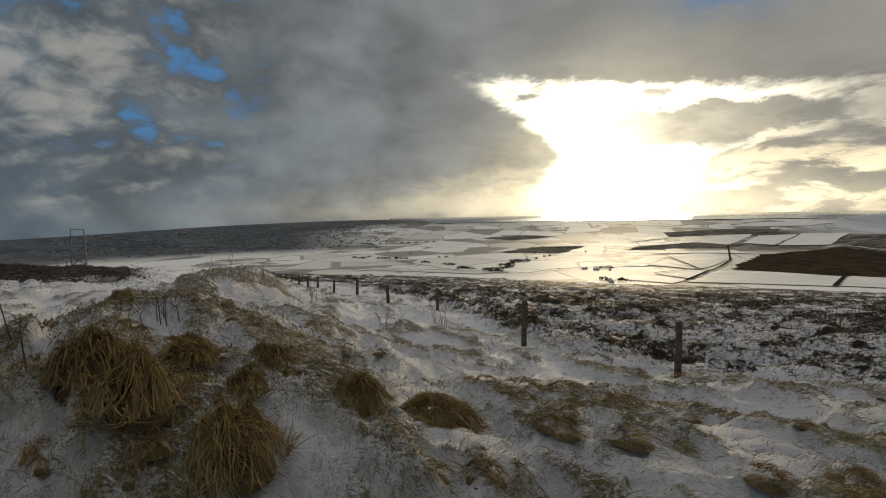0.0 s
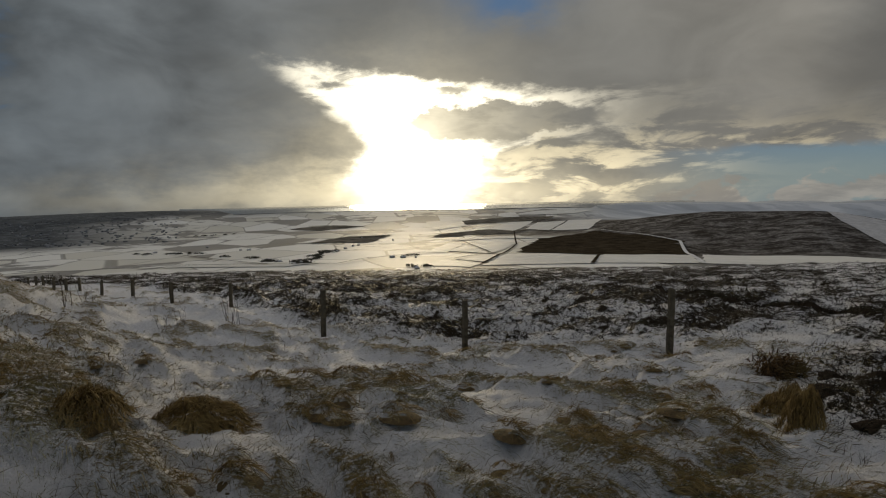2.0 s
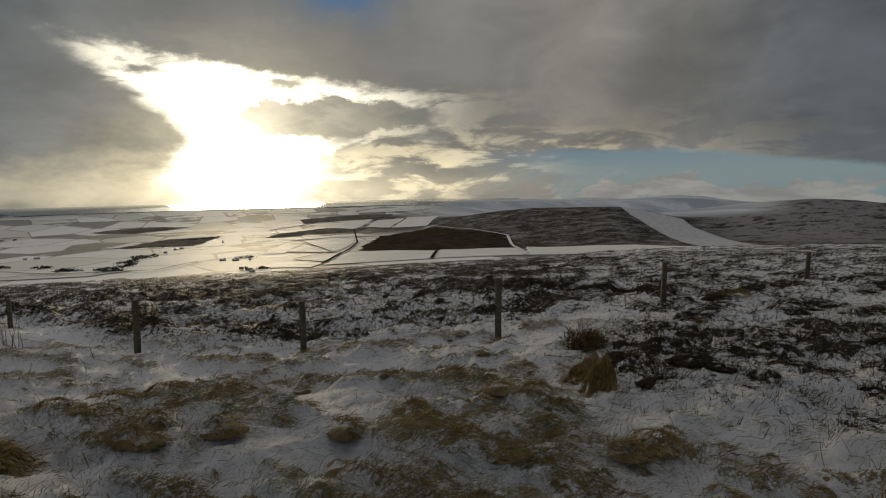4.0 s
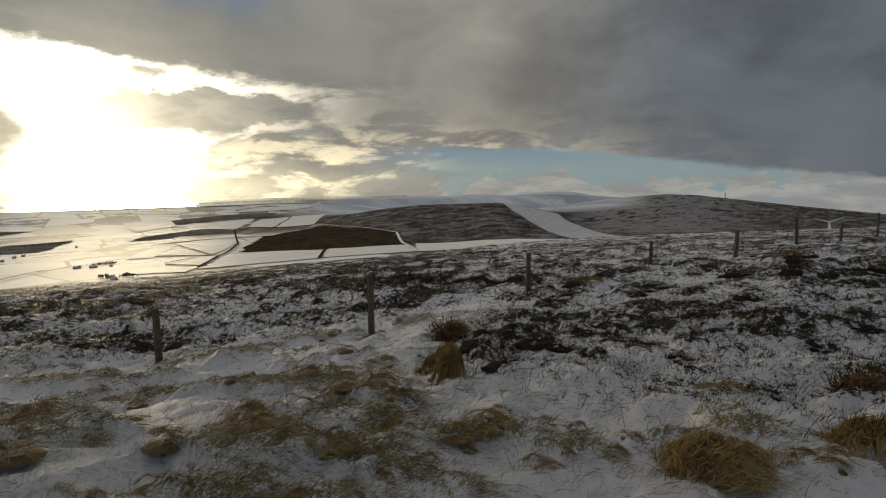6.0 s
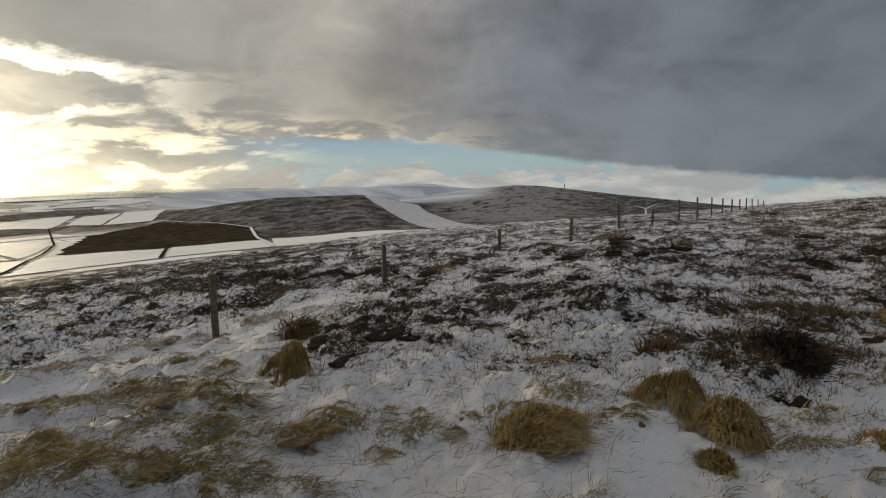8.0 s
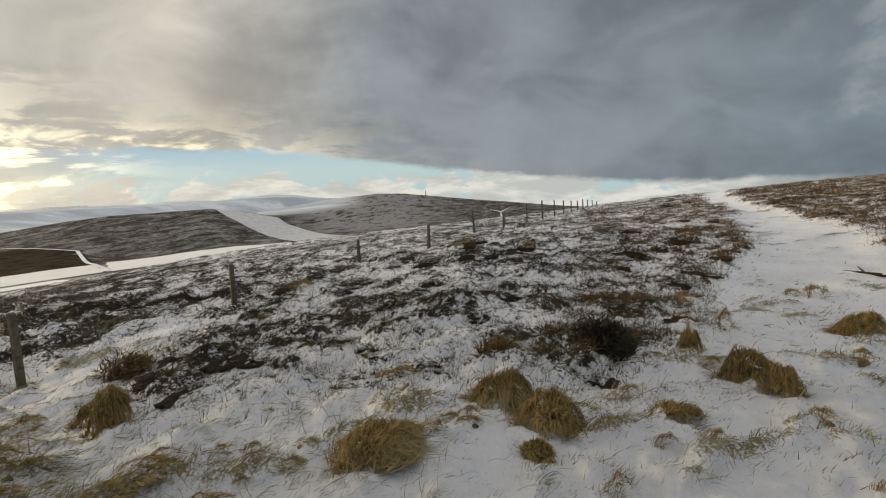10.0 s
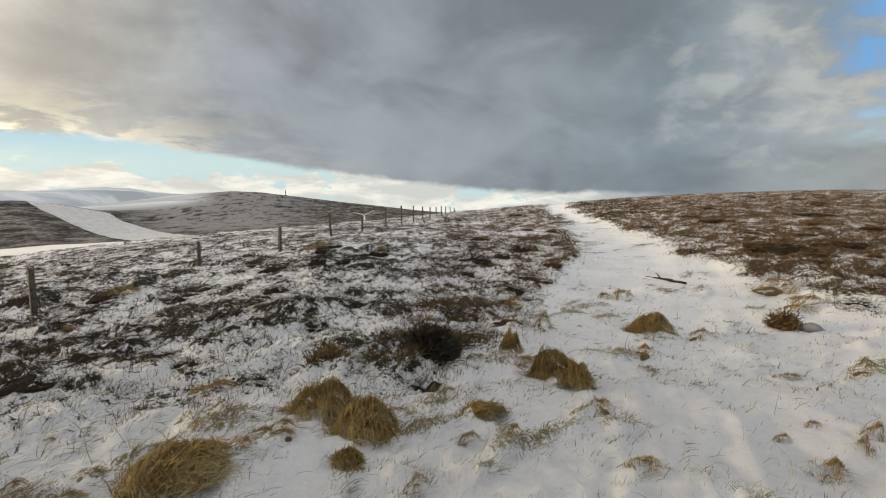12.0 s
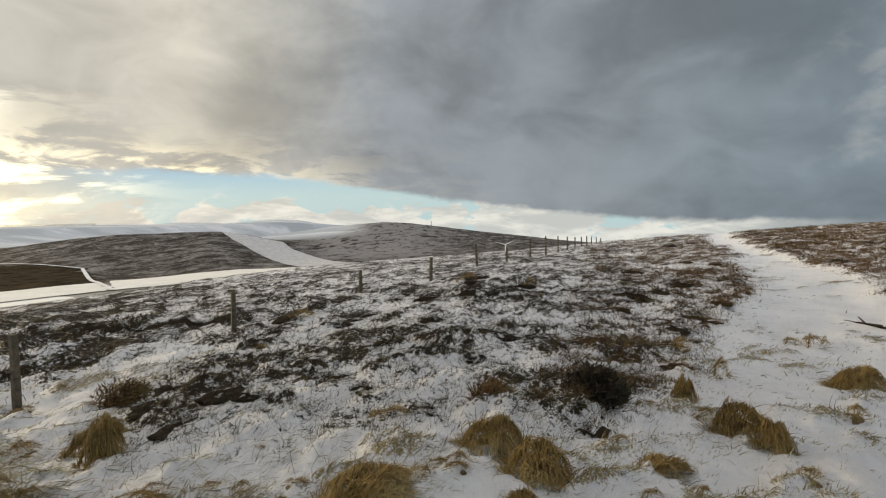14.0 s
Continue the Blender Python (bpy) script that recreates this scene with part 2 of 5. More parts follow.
def far_angle(r, a):
    """How far below the eye the land lies, in degrees, by distance."""
    e = np.interp(np.log(r), np.log([150, 300, 600, 1000, 1600, 2400, 3300, 4100]), [-26, -15, -8.6, -6.3, -4.7, -3.2, -2.0, -1.2])
    sky_e = skyline(a) + smooth(a, -46, -54) * 0.4 * (fbm(a * 0.31, a * 0.05, 3, 91) - 0.55)
    e = e + (sky_e - e) * smooth(r, 2600, 4700)
    plain = e
    # the dark heather hill, then the hill with the mast
    heath = np.interp(np.log(r), np.log([600, 1250, 1500, 1900, 2500, 3000]), [-8.6, -6.1, -5.2, -3.4, -1.62, -2.6])
    wa = smooth(a, -33, -50) * smooth(a, -76, -62)
    e = np.where(r > 600, e + (heath - e) * wa * smooth(r, 800, 1500) * smooth(r, 4200, 3000), e)
    ridge = along(a, (-58, -2.4), (-67, -1.75), (-72, -1.2), (-75, -0.98), (-80, -1.5), (-88, -2.65), (-93, -3.25), (-102, -4.2))
    wb = smooth(a, -57, -69) * smooth(a, -150, -125)
    up = np.interp(np.log(r), np.log([900, 1600, 2300, 3300, 3900]), [-7.5, -5.6, -4.2, 0.0, -2.0])
    hill = np.where(r < 2300, up, ridge + (up) * np.where(r < 3300, np.clip((-4.2 - ridge) / -4.2, 0.02, 1), 1.0))
    e = np.where(r > 900, e + (hill - e) * wb * smooth(r, 1000, 1700), e)
    return np.where((r > 3800) & (a > -73), np.maximum(e, plain), e)


def ground_z(x, y, detail=True):
    """Height of the land at (x, y), arrays or numbers."""
    x, y = np.asarray(x, float), np.asarray(y, float)
    r = np.maximum(np.hypot(x, y), 0.02)
    a = np.degrees(np.arctan2(-x, y))
    a = np.where(a > 110, a - 360, a)
    h12, rb = near_drop(a), brow_reach(a)
    hb = rb * np.tan(np.radians(brow_angle(a)))
    h = -EYE + (h12 + EYE) * smooth(r, 2.0, 13.0)
    t = np.clip((r - 12) / (rb - 12), 0, 1)
    h = h + (hb - h12) * (0.55 * t + 0.45 * t * t * (3 - 2 * t))
    fall = np.maximum(r - rb, 0)
    h = h - 0.16 * fall - np.minimum(fall, 120) ** 2 * 0.0016
    far = r * np.tan(np.radians(far_angle(np.maximum(r, 150), a)))
    h = np.where(r > 150, np.maximum(h, far), h)
    h = np.where(r > 700, far, h)
    z = EYE + h + bank(x, y) * smooth(r, 1.0, 3.0)
    if detail:
        near = smooth(r, 160, 40)
        hum = (fbm(x * 0.55 + 0.25 * y, y * 0.9, 3, 5) - 0.5) * (0.22 + 0.78 * smooth(a, -75, -25) * smooth(a, 100, 60))
        z = z + near * smooth(r, 1.2, 4.0) * (0.42 * hum * smooth(r, 40, 12) + 0.5 * hum * smooth(r, 10, 40))
        z = z + near * (0.09 + 0.13 * smooth(a, -90, -40) * smooth(a, 100, 60)) * (fbm(x * 1.5 + y * 0.5, y * 2.0, 4, 9, 0.55) - 0.5) * smooth(r, 1.0, 3.0)
        z = z + smooth(r, 45, 15) * (0.09 * (fbm(x * 4.2 + 1.7 * y, y * 5.0, 3, 13, 0.6) - 0.5) + 0.030 * (fbm(x * 13.0, y * 13.0, 2, 15) - 0.5))
        tuft = turf_noise(x, y)
        z = z + smooth(r, 70, 30) * smooth(r, 1.4, 3.0) * (0.07 + 0.07 * smooth(a, -80, -30)) * smooth(tuft, -0.07, 0.09)
        heath = heath_patch(x, y, r, a)
        z = z + near * heath * (0.10 + 0.20 * (fbm(x * 2.3, y * 2.3, 3, 31) - 0.35))
        z = z - near * 0.10 * smooth(np.abs(path_offset(x, y)), 1.1, 0.5) * smooth(a, -92, -100) * smooth(r, 5, 9)
        z = z + smooth(r, 400, 1500) * smooth(r, 4700, 3000) * 9.0 * (fbm(x * 0.004, y * 0.004, 4, 41) - 0.5)
    return z


def fence_line(a):
    """Distance of the fence by azimuth."""
    return along(a, (30, 70), (20, 48), (12, 36), (6, 26), (0, 17.5), (-9, 12.0), (-25, 10.6), (-46, 10.3), (-63, 12.5), (-76.5, 16.5),
                 (-83.5, 20.5), (-90, 27), (-95, 36), (-100, 55), (-104, 80), (-120, 200))


def heath_share(x, y, r, a):
    """0 where grass and snow lie, 1 where heather grows: beyond the fence, and along the slope to the right."""
    over = smooth(r - fence_line(a), -0.6, 2.5)
    right = smooth(a, -53, -64) * smooth(r, 4.0, 5.6) * smooth(a, -190, -160)
    path = smooth(np.abs(path_offset(x, y)), 1.25, 0.75) * smooth(a, -92, -100)
    near_right = smooth(a, -104, -116) * smooth(r, 15, 9.5)
    knoll = smooth(a, 28, 33) * smooth(r, 24, 32)
    return np.clip(np.maximum(np.maximum(over, right), knoll) - 1.1 * path - near_right, 0, 1)


def path_offset(x, y):
    """Distance across the snowy footpath that climbs to the crest, in half widths of the path."""
    ux, uy = math.sin(radians(112)), math.cos(radians(112))
    s = x * ux + y * uy
    middle = np.interp(s, [2, 6, 9, 16, 25, 40, 55, 80], [1.0, 2.3, 2.7, 2.65, 2.0, 0.5, -1.1, -2.2])
    half = np.interp(s, [4, 9, 16, 25, 40, 55], [2.4, 2.3, 1.9, 1.35, 1.0, 1.3])
    return (x * uy - y * ux - middle + 2.4 * (fbm(x * 0.5, y * 0.5, 4, 51, 0.6) - 0.5)) / half


WIND = np.array([0.50, -0.87, 0.0])


def turf_noise(x, y):
    """Hummocks of grass drawn out along the wind; positive where grass stands above the snow."""
    u, v = WIND[0] * x + WIND[1] * y, -WIND[1] * x + WIND[0] * y
    a = np.degrees(np.arctan2(-x, y))
    a = np.where(a > 110, a - 360, a)
    line = along(a, (110, 0.55), (45, 0.55), (10, 0.535), (-30, 0.535), (-55, 0.568), (-75, 0.592), (-92, 0.595), (-105, 0.60), (-135, 0.60), (-250, 0.60))
    n = fbm(u * 0.72 + 0.9 * value_noise(x * 0.8, y * 0.8, 66), v * 1.75, 5, 61, 0.60)
    return 0.5 + 0.75 * (n - 0.5) - line + 0.26 * (fbm(u * 2.6, v * 3.9, 3, 69, 0.6) - 0.5) + 0.13 * smooth(bank(x, y), 0.2, 0.7)


def heath_patch(x, y, r, a):
    """How thickly the heather stands, 0 to 1, in ragged patches."""
    n = fbm(x * 0.42, y * 0.42, 5, 71, 0.62)
    m = fbm(x * 1.9, y * 1.9, 4, 83, 0.60)
    slope = smooth(a, -50, -60)
    open_moor = 0.40 + 0.42 * smooth(n, 0.42, 0.60) + 0.5 * smooth(m, 0.54, 0.64)
    patchy = 0.30 + 0.18 * smooth(n, 0.46, 0.60) + 0.46 * smooth(m, 0.51, 0.62)
    russet = 0.42 + 0.5 * smooth(m, 0.42, 0.58)
    k = open_moor + (patchy - open_moor) * slope
    k = k + (russet - k) * smooth(a, -108, -116)
    k = np.where(a > 26, np.maximum(k, 0.95 * smooth(r, 26, 36) * smooth(a, 26, 32)), k)
    return np.clip(heath_share(x, y, r, a) * k, 0, 1)


def mesh_from(name, verts, faces):
    """A mesh from an (n, 3) array and an (m, k) array of corners."""
    me = bpy.data.meshes.new(name)
    faces = np.asarray(faces, np.int32)
    m, k = faces.shape
    me.vertices.add(len(verts))
    me.vertices.foreach_set("co", np.asarray(verts, np.float32).ravel())
    me.loops.add(m * k)
    me.loops.foreach_set("vertex_index", faces.ravel())
    me.polygons.add(m)
    me.polygons.foreach_set("loop_start", np.arange(0, m * k, k, dtype=np.int32))
    me.update(calc_edges=True)
    return me


def smooth_shade(me):
    me.polygons.foreach_set("use_smooth", np.ones(len(me.polygons), bool))
    return me


# ---- materials ----
def material(name, rough=0.8, metal=0.0):
    mat = bpy.data.materials.new(name)
    mat.use_nodes = True
    net = Net(mat.node_tree)
    bsdf = next(n for n in mat.node_tree.nodes if n.type == "BSDF_PRINCIPLED")
    bsdf.inputs["Roughness"].default_value, bsdf.inputs["Metallic"].default_value = rough, metal
    return mat, net, bsdf


def bump(net, bsdf, height, strength, distance):
    b = net.node("ShaderNodeBump", Strength=strength, Distance=distance)
    net.put(b.inputs["Height"], height)
    net.put(bsdf.inputs["Normal"], b.outputs[0])


def object_place(net):
    return net.node("ShaderNodeTexCoord").outputs["Object"]


def make_ground_material():
    mat, n, bsdf = material("snowy_ground", 0.75)
    p = object_place(n)
    cover = n.tree.nodes.new("ShaderNodeAttribute")
    cover.attribute_name = "cover"
    parts = n.node("ShaderNodeSeparateColor")
    n.put(parts.inputs[0], cover.outputs["Color"])
    heath, turf, farm = parts.outputs
    more = n.tree.nodes.new("ShaderNodeAttribute")
    more.attribute_name = "land"
    parts = n.node("ShaderNodeSeparateColor")
    n.put(parts.inputs[0], more.outputs["Color"])
    moorland, town, brown = parts.outputs
    hazy_bay = more.outputs["Alpha"]
    comb = n.node("ShaderNodeMapping")
    comb.inputs["Rotation"].default_value = (0, 0, 0.65)
    comb.inputs["Scale"].default_value = (0.45, 1.5, 1.0)
    n.put(comb.inputs[0], p)
    combed = n.noise(comb.outputs[0], 22.0, 6.0, 0.72, 0.4)
    fine = n.noise(p, 10.0, 7.0, 0.72)
    finer = n.noise(p, 60.0, 4.0, 0.7)
    broad = n.noise(p, 0.9, 4.0, 0.6)
    snow = n.mix(n.step(n.add(n.mul(broad, 0.5), n.mul(fine, 0.5)), 0.34, 0.62), (0.76, 0.75, 0.75), (0.90, 0.89, 0.885))
    # flattened straw and moss that shows through thin snow
    straw = n.mix(n.step(combed, 0.35, 0.65), (0.055, 0.042, 0.020), (0.30, 0.225, 0.105))
    straw = n.mix(n.step(broad, 0.48, 0.66), straw, n.mix(n.step(combed, 0.38, 0.6), (0.05, 0.046, 0.020), (0.21, 0.185, 0.085)))
    thin = n.step(n.add(n.add(n.mul(combed, 0.36), n.mul(finer, 0.32)), n.mul(turf, 0.165)), 0.435, 0.53)
    near = n.mix(thin, snow, straw)
    peat = n.mix(finer, (0.010, 0.008, 0.006), (0.060, 0.044, 0.026))
    peat = n.mix(n.mul(brown, 0.85), peat, n.mix(finer, (0.05, 0.028, 0.013), (0.20, 0.115, 0.052)))
    bare = n.mul(n.step(n.add(n.add(n.mul(fine, 0.6), n.mul(finer, 0.4)), n.mul(heath, 0.20)), 0.59, 0.63), n.step(heath, 0.02, 0.14))
    near = n.mix(bare, near, peat)
    # far farmland: walled fields, some ploughed, most under snow
    flat = n.node("ShaderNodeMapping")
    flat.inputs["Scale"].default_value = (0.0052, 0.0034, 0.0)
    flat.inputs["Rotation"].default_value = (0, 0, 0.45)
    n.put(flat.inputs[0], p)
    cells = n.node("ShaderNodeTexVoronoi", Scale=1.0, Randomness=0.7)
    n.put(cells.inputs["Vector"], flat.outputs[0])
    wall = n.node("ShaderNodeTexVoronoi", Scale=1.0, Randomness=0.7)
    wall.feature = "DISTANCE_TO_EDGE"
    n.put(wall.inputs["Vector"], flat.outputs[0])
    pick = n.node("ShaderNodeSeparateColor")
    n.put(pick.inputs[0], cells.outputs["Color"])
    far_noise = n.noise(p, 0.010, 5.0, 0.6)
    rough_land = n.step(n.add(n.mul(pick.outputs[0], 0.55), n.mul(far_noise, 0.6)), 0.68, 0.74)
    field = n.mix(n.step(pick.outputs[1], 0.3, 1.0), (0.76, 0.745, 0.69), (0.58, 0.555, 0.47))
    moor = n.mix(n.noise(p, 0.05, 6.0, 0.7), (0.035, 0.03, 0.022), (0.16, 0.14, 0.11))
    land = n.mix(n.mul(rough_land, 0.85), field, moor)
    land = n.mix(n.mul(n.step(wall.outputs["Distance"], 0.020, 0.010), 0.7), land, (0.10, 0.085, 0.06))
    # open hill: heather with wind-streaked snow
    lie = n.node("ShaderNodeMapping")
    lie.inputs["Rotation"].default_value = (0, 0, 0.5)
    lie.inputs["Scale"].default_value = (0.6, 1.1, 1.0)
    n.put(lie.inputs[0], p)
    wind = n.noise(lie.outputs[0], 0.018, 6.0, 0.68, 0.6)
    speck = n.noise(p, 0.09, 5.0, 0.7)
    drift = n.step(n.add(n.mul(wind, 0.6), n.mul(speck, 0.4)), 0.43, 0.66)
    hill = n.mix(drift, (0.034, 0.028, 0.023), (0.28, 0.265, 0.25))
    hill = n.mix(n.mul(turf, n.step(wind, 0.36, 0.52)), hill, n.mix(speck, (0.11, 0.10, 0.096), (0.34, 0.325, 0.315)))
    land = n.mix(moorland, land, hill)
    # town land: the cloud shade over it is put into this dark colour
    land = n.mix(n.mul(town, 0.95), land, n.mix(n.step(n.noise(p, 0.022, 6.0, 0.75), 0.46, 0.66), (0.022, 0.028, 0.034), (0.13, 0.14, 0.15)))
    # the wide firth beyond the heather hill: water with low snowy shores, haze put into their pale colours
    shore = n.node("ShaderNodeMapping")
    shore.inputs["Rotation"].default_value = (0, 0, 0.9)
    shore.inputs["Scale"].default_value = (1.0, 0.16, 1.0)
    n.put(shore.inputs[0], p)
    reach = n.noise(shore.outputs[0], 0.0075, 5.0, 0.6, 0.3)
    hazy_firth = n.mix(n.step(reach, 0.42, 0.52), (0.33, 0.36, 0.39), (0.43, 0.46, 0.49))
    hazy_firth = n.mix(n.step(reach, 0.54, 0.60), hazy_firth, (0.56, 0.58, 0.60))
    land = n.mix(hazy_bay, land, hazy_firth)
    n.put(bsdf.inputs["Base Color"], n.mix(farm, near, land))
    n.put(bsdf.inputs["Roughness"], n.mix(farm, n.mix(thin, (0.6, 0.6, 0.6), (0.9, 0.9, 0.9)), n.mix(moorland, (0.6, 0.6, 0.6), (0.95, 0.95, 0.95))))
    n.put(bsdf.inputs["Specular IOR Level"], n.mul(n.mul(n.sub(0.9, n.mul(moorland, 0.88)), n.sub(1.0, n.mul(town, 0.95))), n.add(n.mul(farm, 0.96), 0.04)))
    bump(n, bsdf, n.add(n.add(n.mul(combed, 0.4), n.mul(fine, 0.6)), n.mul(finer, 0.4)), 1.0, 0.12)
    return mat


def make_simple(name, dark, light, scale, rough=0.85, bumpy=0.3, depth=0.02, shine=0.3):
    """A mottled material between two colours."""
    mat, n, bsdf = material(name, rough)
    p = object_place(n)
    bsdf.inputs["Specular IOR Level"].default_value = shine
    f = n.add(n.mul(n.noise(p, scale, 5.0, 0.6), 0.6), n.mul(n.noise(p, scale * 6.3, 4.0, 0.6), 0.4))
    n.put(bsdf.inputs["Base Color"], n.mix(n.step(f, 0.32, 0.68), dark, light))
    bump(n, bsdf, f, bumpy, depth)
    return mat


def make_blades(name, dark, light, pale, rough=0.7):
    """Thin leaves whose tone differs from blade to blade."""
    mat, n, bsdf = material(name, rough)
    geo = n.tree.nodes.new("ShaderNodeNewGeometry")
    p = object_place(n)
    bsdf.inputs["Specular IOR Level"].default_value = 0.12
    c = n.mix(geo.outputs["Random Per Island"], dark, light)
    c = n.mix(n.step(n.noise(p, 1.1, 3.0, 0.6), 0.45, 0.72), c, pale)
    n.put(bsdf.inputs["Base Color"], c)
    return mat


GROUND = make_ground_material()
WOOD = make_simple("weathered_wood", (0.032, 0.026, 0.018), (0.135, 0.115, 0.078), 9.0)
STRAW = make_blades("dead_grass", (0.036, 0.021, 0.008), (0.32, 0.212, 0.074), (0.31, 0.235, 0.105))
BENT = make_blades("bent_grass", (0.09, 0.062, 0.03), (0.30, 0.22, 0.11), (0.36, 0.29, 0.17))
WISP = make_blades("flattened_grass", (0.060, 0.048, 0.020), (0.33, 0.26, 0.115), (0.40, 0.38, 0.25))
THATCH = make_simple("matted_grass", (0.035, 0.022, 0.009), (0.15, 0.10, 0.04), 14.0)
LING = make_blades("heather", (0.006, 0.005, 0.004), (0.040, 0.029, 0.017), (0.040, 0.043, 0.020))
FOX = make_blades("russet_heather", (0.032, 0.020, 0.010), (0.185, 0.110, 0.048), (0.125, 0.098, 0.040))
PEAT = make_simple("peat", (0.010, 0.008, 0.006), (0.045, 0.032, 0.022), 12.0, 1.0, 0.6, 0.03, 0.03)
STALK = make_simple("dead_stalk", (0.035, 0.022, 0.016), (0.10, 0.065, 0.045), 30.0)
ROCK = make_simple("lichened_stone", (0.10, 0.095, 0.085), (0.30, 0.28, 0.24), 6.0)
FIELD = make_simple("snowed_field", (0.62, 0.60, 0.54), (0.75, 0.735, 0.68), 0.02, 0.6, 0.2, 0.3)
STUBBLE = make_simple("rough_pasture", (0.018, 0.014, 0.009), (0.080, 0.062, 0.040), 0.03, 1.0, 0.2, 0.3, 0.0)
PASTURE = make_simple("thin_snow_on_pasture", (0.05, 0.042, 0.03), (0.26, 0.235, 0.19), 0.02, 1.0, 0.2, 0.3, 0.0)
SLOPE = make_simple("thin_snow_on_hill", (0.34, 0.33, 0.325), (0.58, 0.57, 0.56), 0.05, 0.9, 0.2, 0.3)
TRACK = make_simple("snowed_track", (0.55, 0.54, 0.52), (0.78, 0.78, 0.78), 0.05, 0.7)
HEDGE = make_simple("hedge", (0.018, 0.018, 0.012), (0.06, 0.055, 0.035), 0.5, 0.9)
STEEL = make_simple("galvanised_steel", (0.14, 0.15, 0.16), (0.28, 0.29, 0.30), 4.0, 0.5)
WHITE = make_simple("white_paint", (0.74, 0.75, 0.76), (0.84, 0.84, 0.84), 3.0, 0.5)
HARL = make_simple("grey_harling", (0.16, 0.15, 0.135), (0.34, 0.32, 0.29), 0.6, 0.9)
# darker than the farms' snowy roofs, the cloud shade put into the colour
SHADED_ROOFS = make_simple("shaded_town_roofs", (0.05, 0.055, 0.06), (0.30, 0.31, 0.32), 0.02, 0.9)
SLATE = make_simple("snowy_roof", (0.16, 0.17, 0.19), (0.72, 0.73, 0.74), 0.35, 0.6)


def make_water():
    mat, n, bsdf = material("sea_water", 0.12)
    bsdf.inputs["Base Color"].default_value = (0.03, 0.045, 0.06, 1)
    return mat


next(n for n in FIELD.node_tree.nodes if n.type == "BSDF_PRINCIPLED").inputs["Specular IOR Level"].default_value = 0.9
SEA = make_water()

# ---- ground sheet ----
def turf_share(x, y):
    """Where grass comes through the snow, 0 to 1."""
    return smooth(turf_noise(x, y), -0.055, 0.10)


def ground_mesh(verts, quads, tris):
    me = bpy.data.meshes.new("ground")
    me.vertices.add(len(verts))
    me.vertices.foreach_set("co", np.asarray(verts, np.float32).ravel())
    corners = np.concatenate([quads.ravel(), tris.ravel()]).astype(np.int32)
    starts = np.concatenate([np.arange(len(quads)) * 4, len(quads) * 4 + np.arange(len(tris)) * 3]).astype(np.int32)
    me.loops.add(len(corners))
    me.loops.foreach_set("vertex_index", corners)
    me.polygons.add(len(starts))
    me.polygons.foreach_set("loop_start", starts)
    me.update(calc_edges=True)
    return me


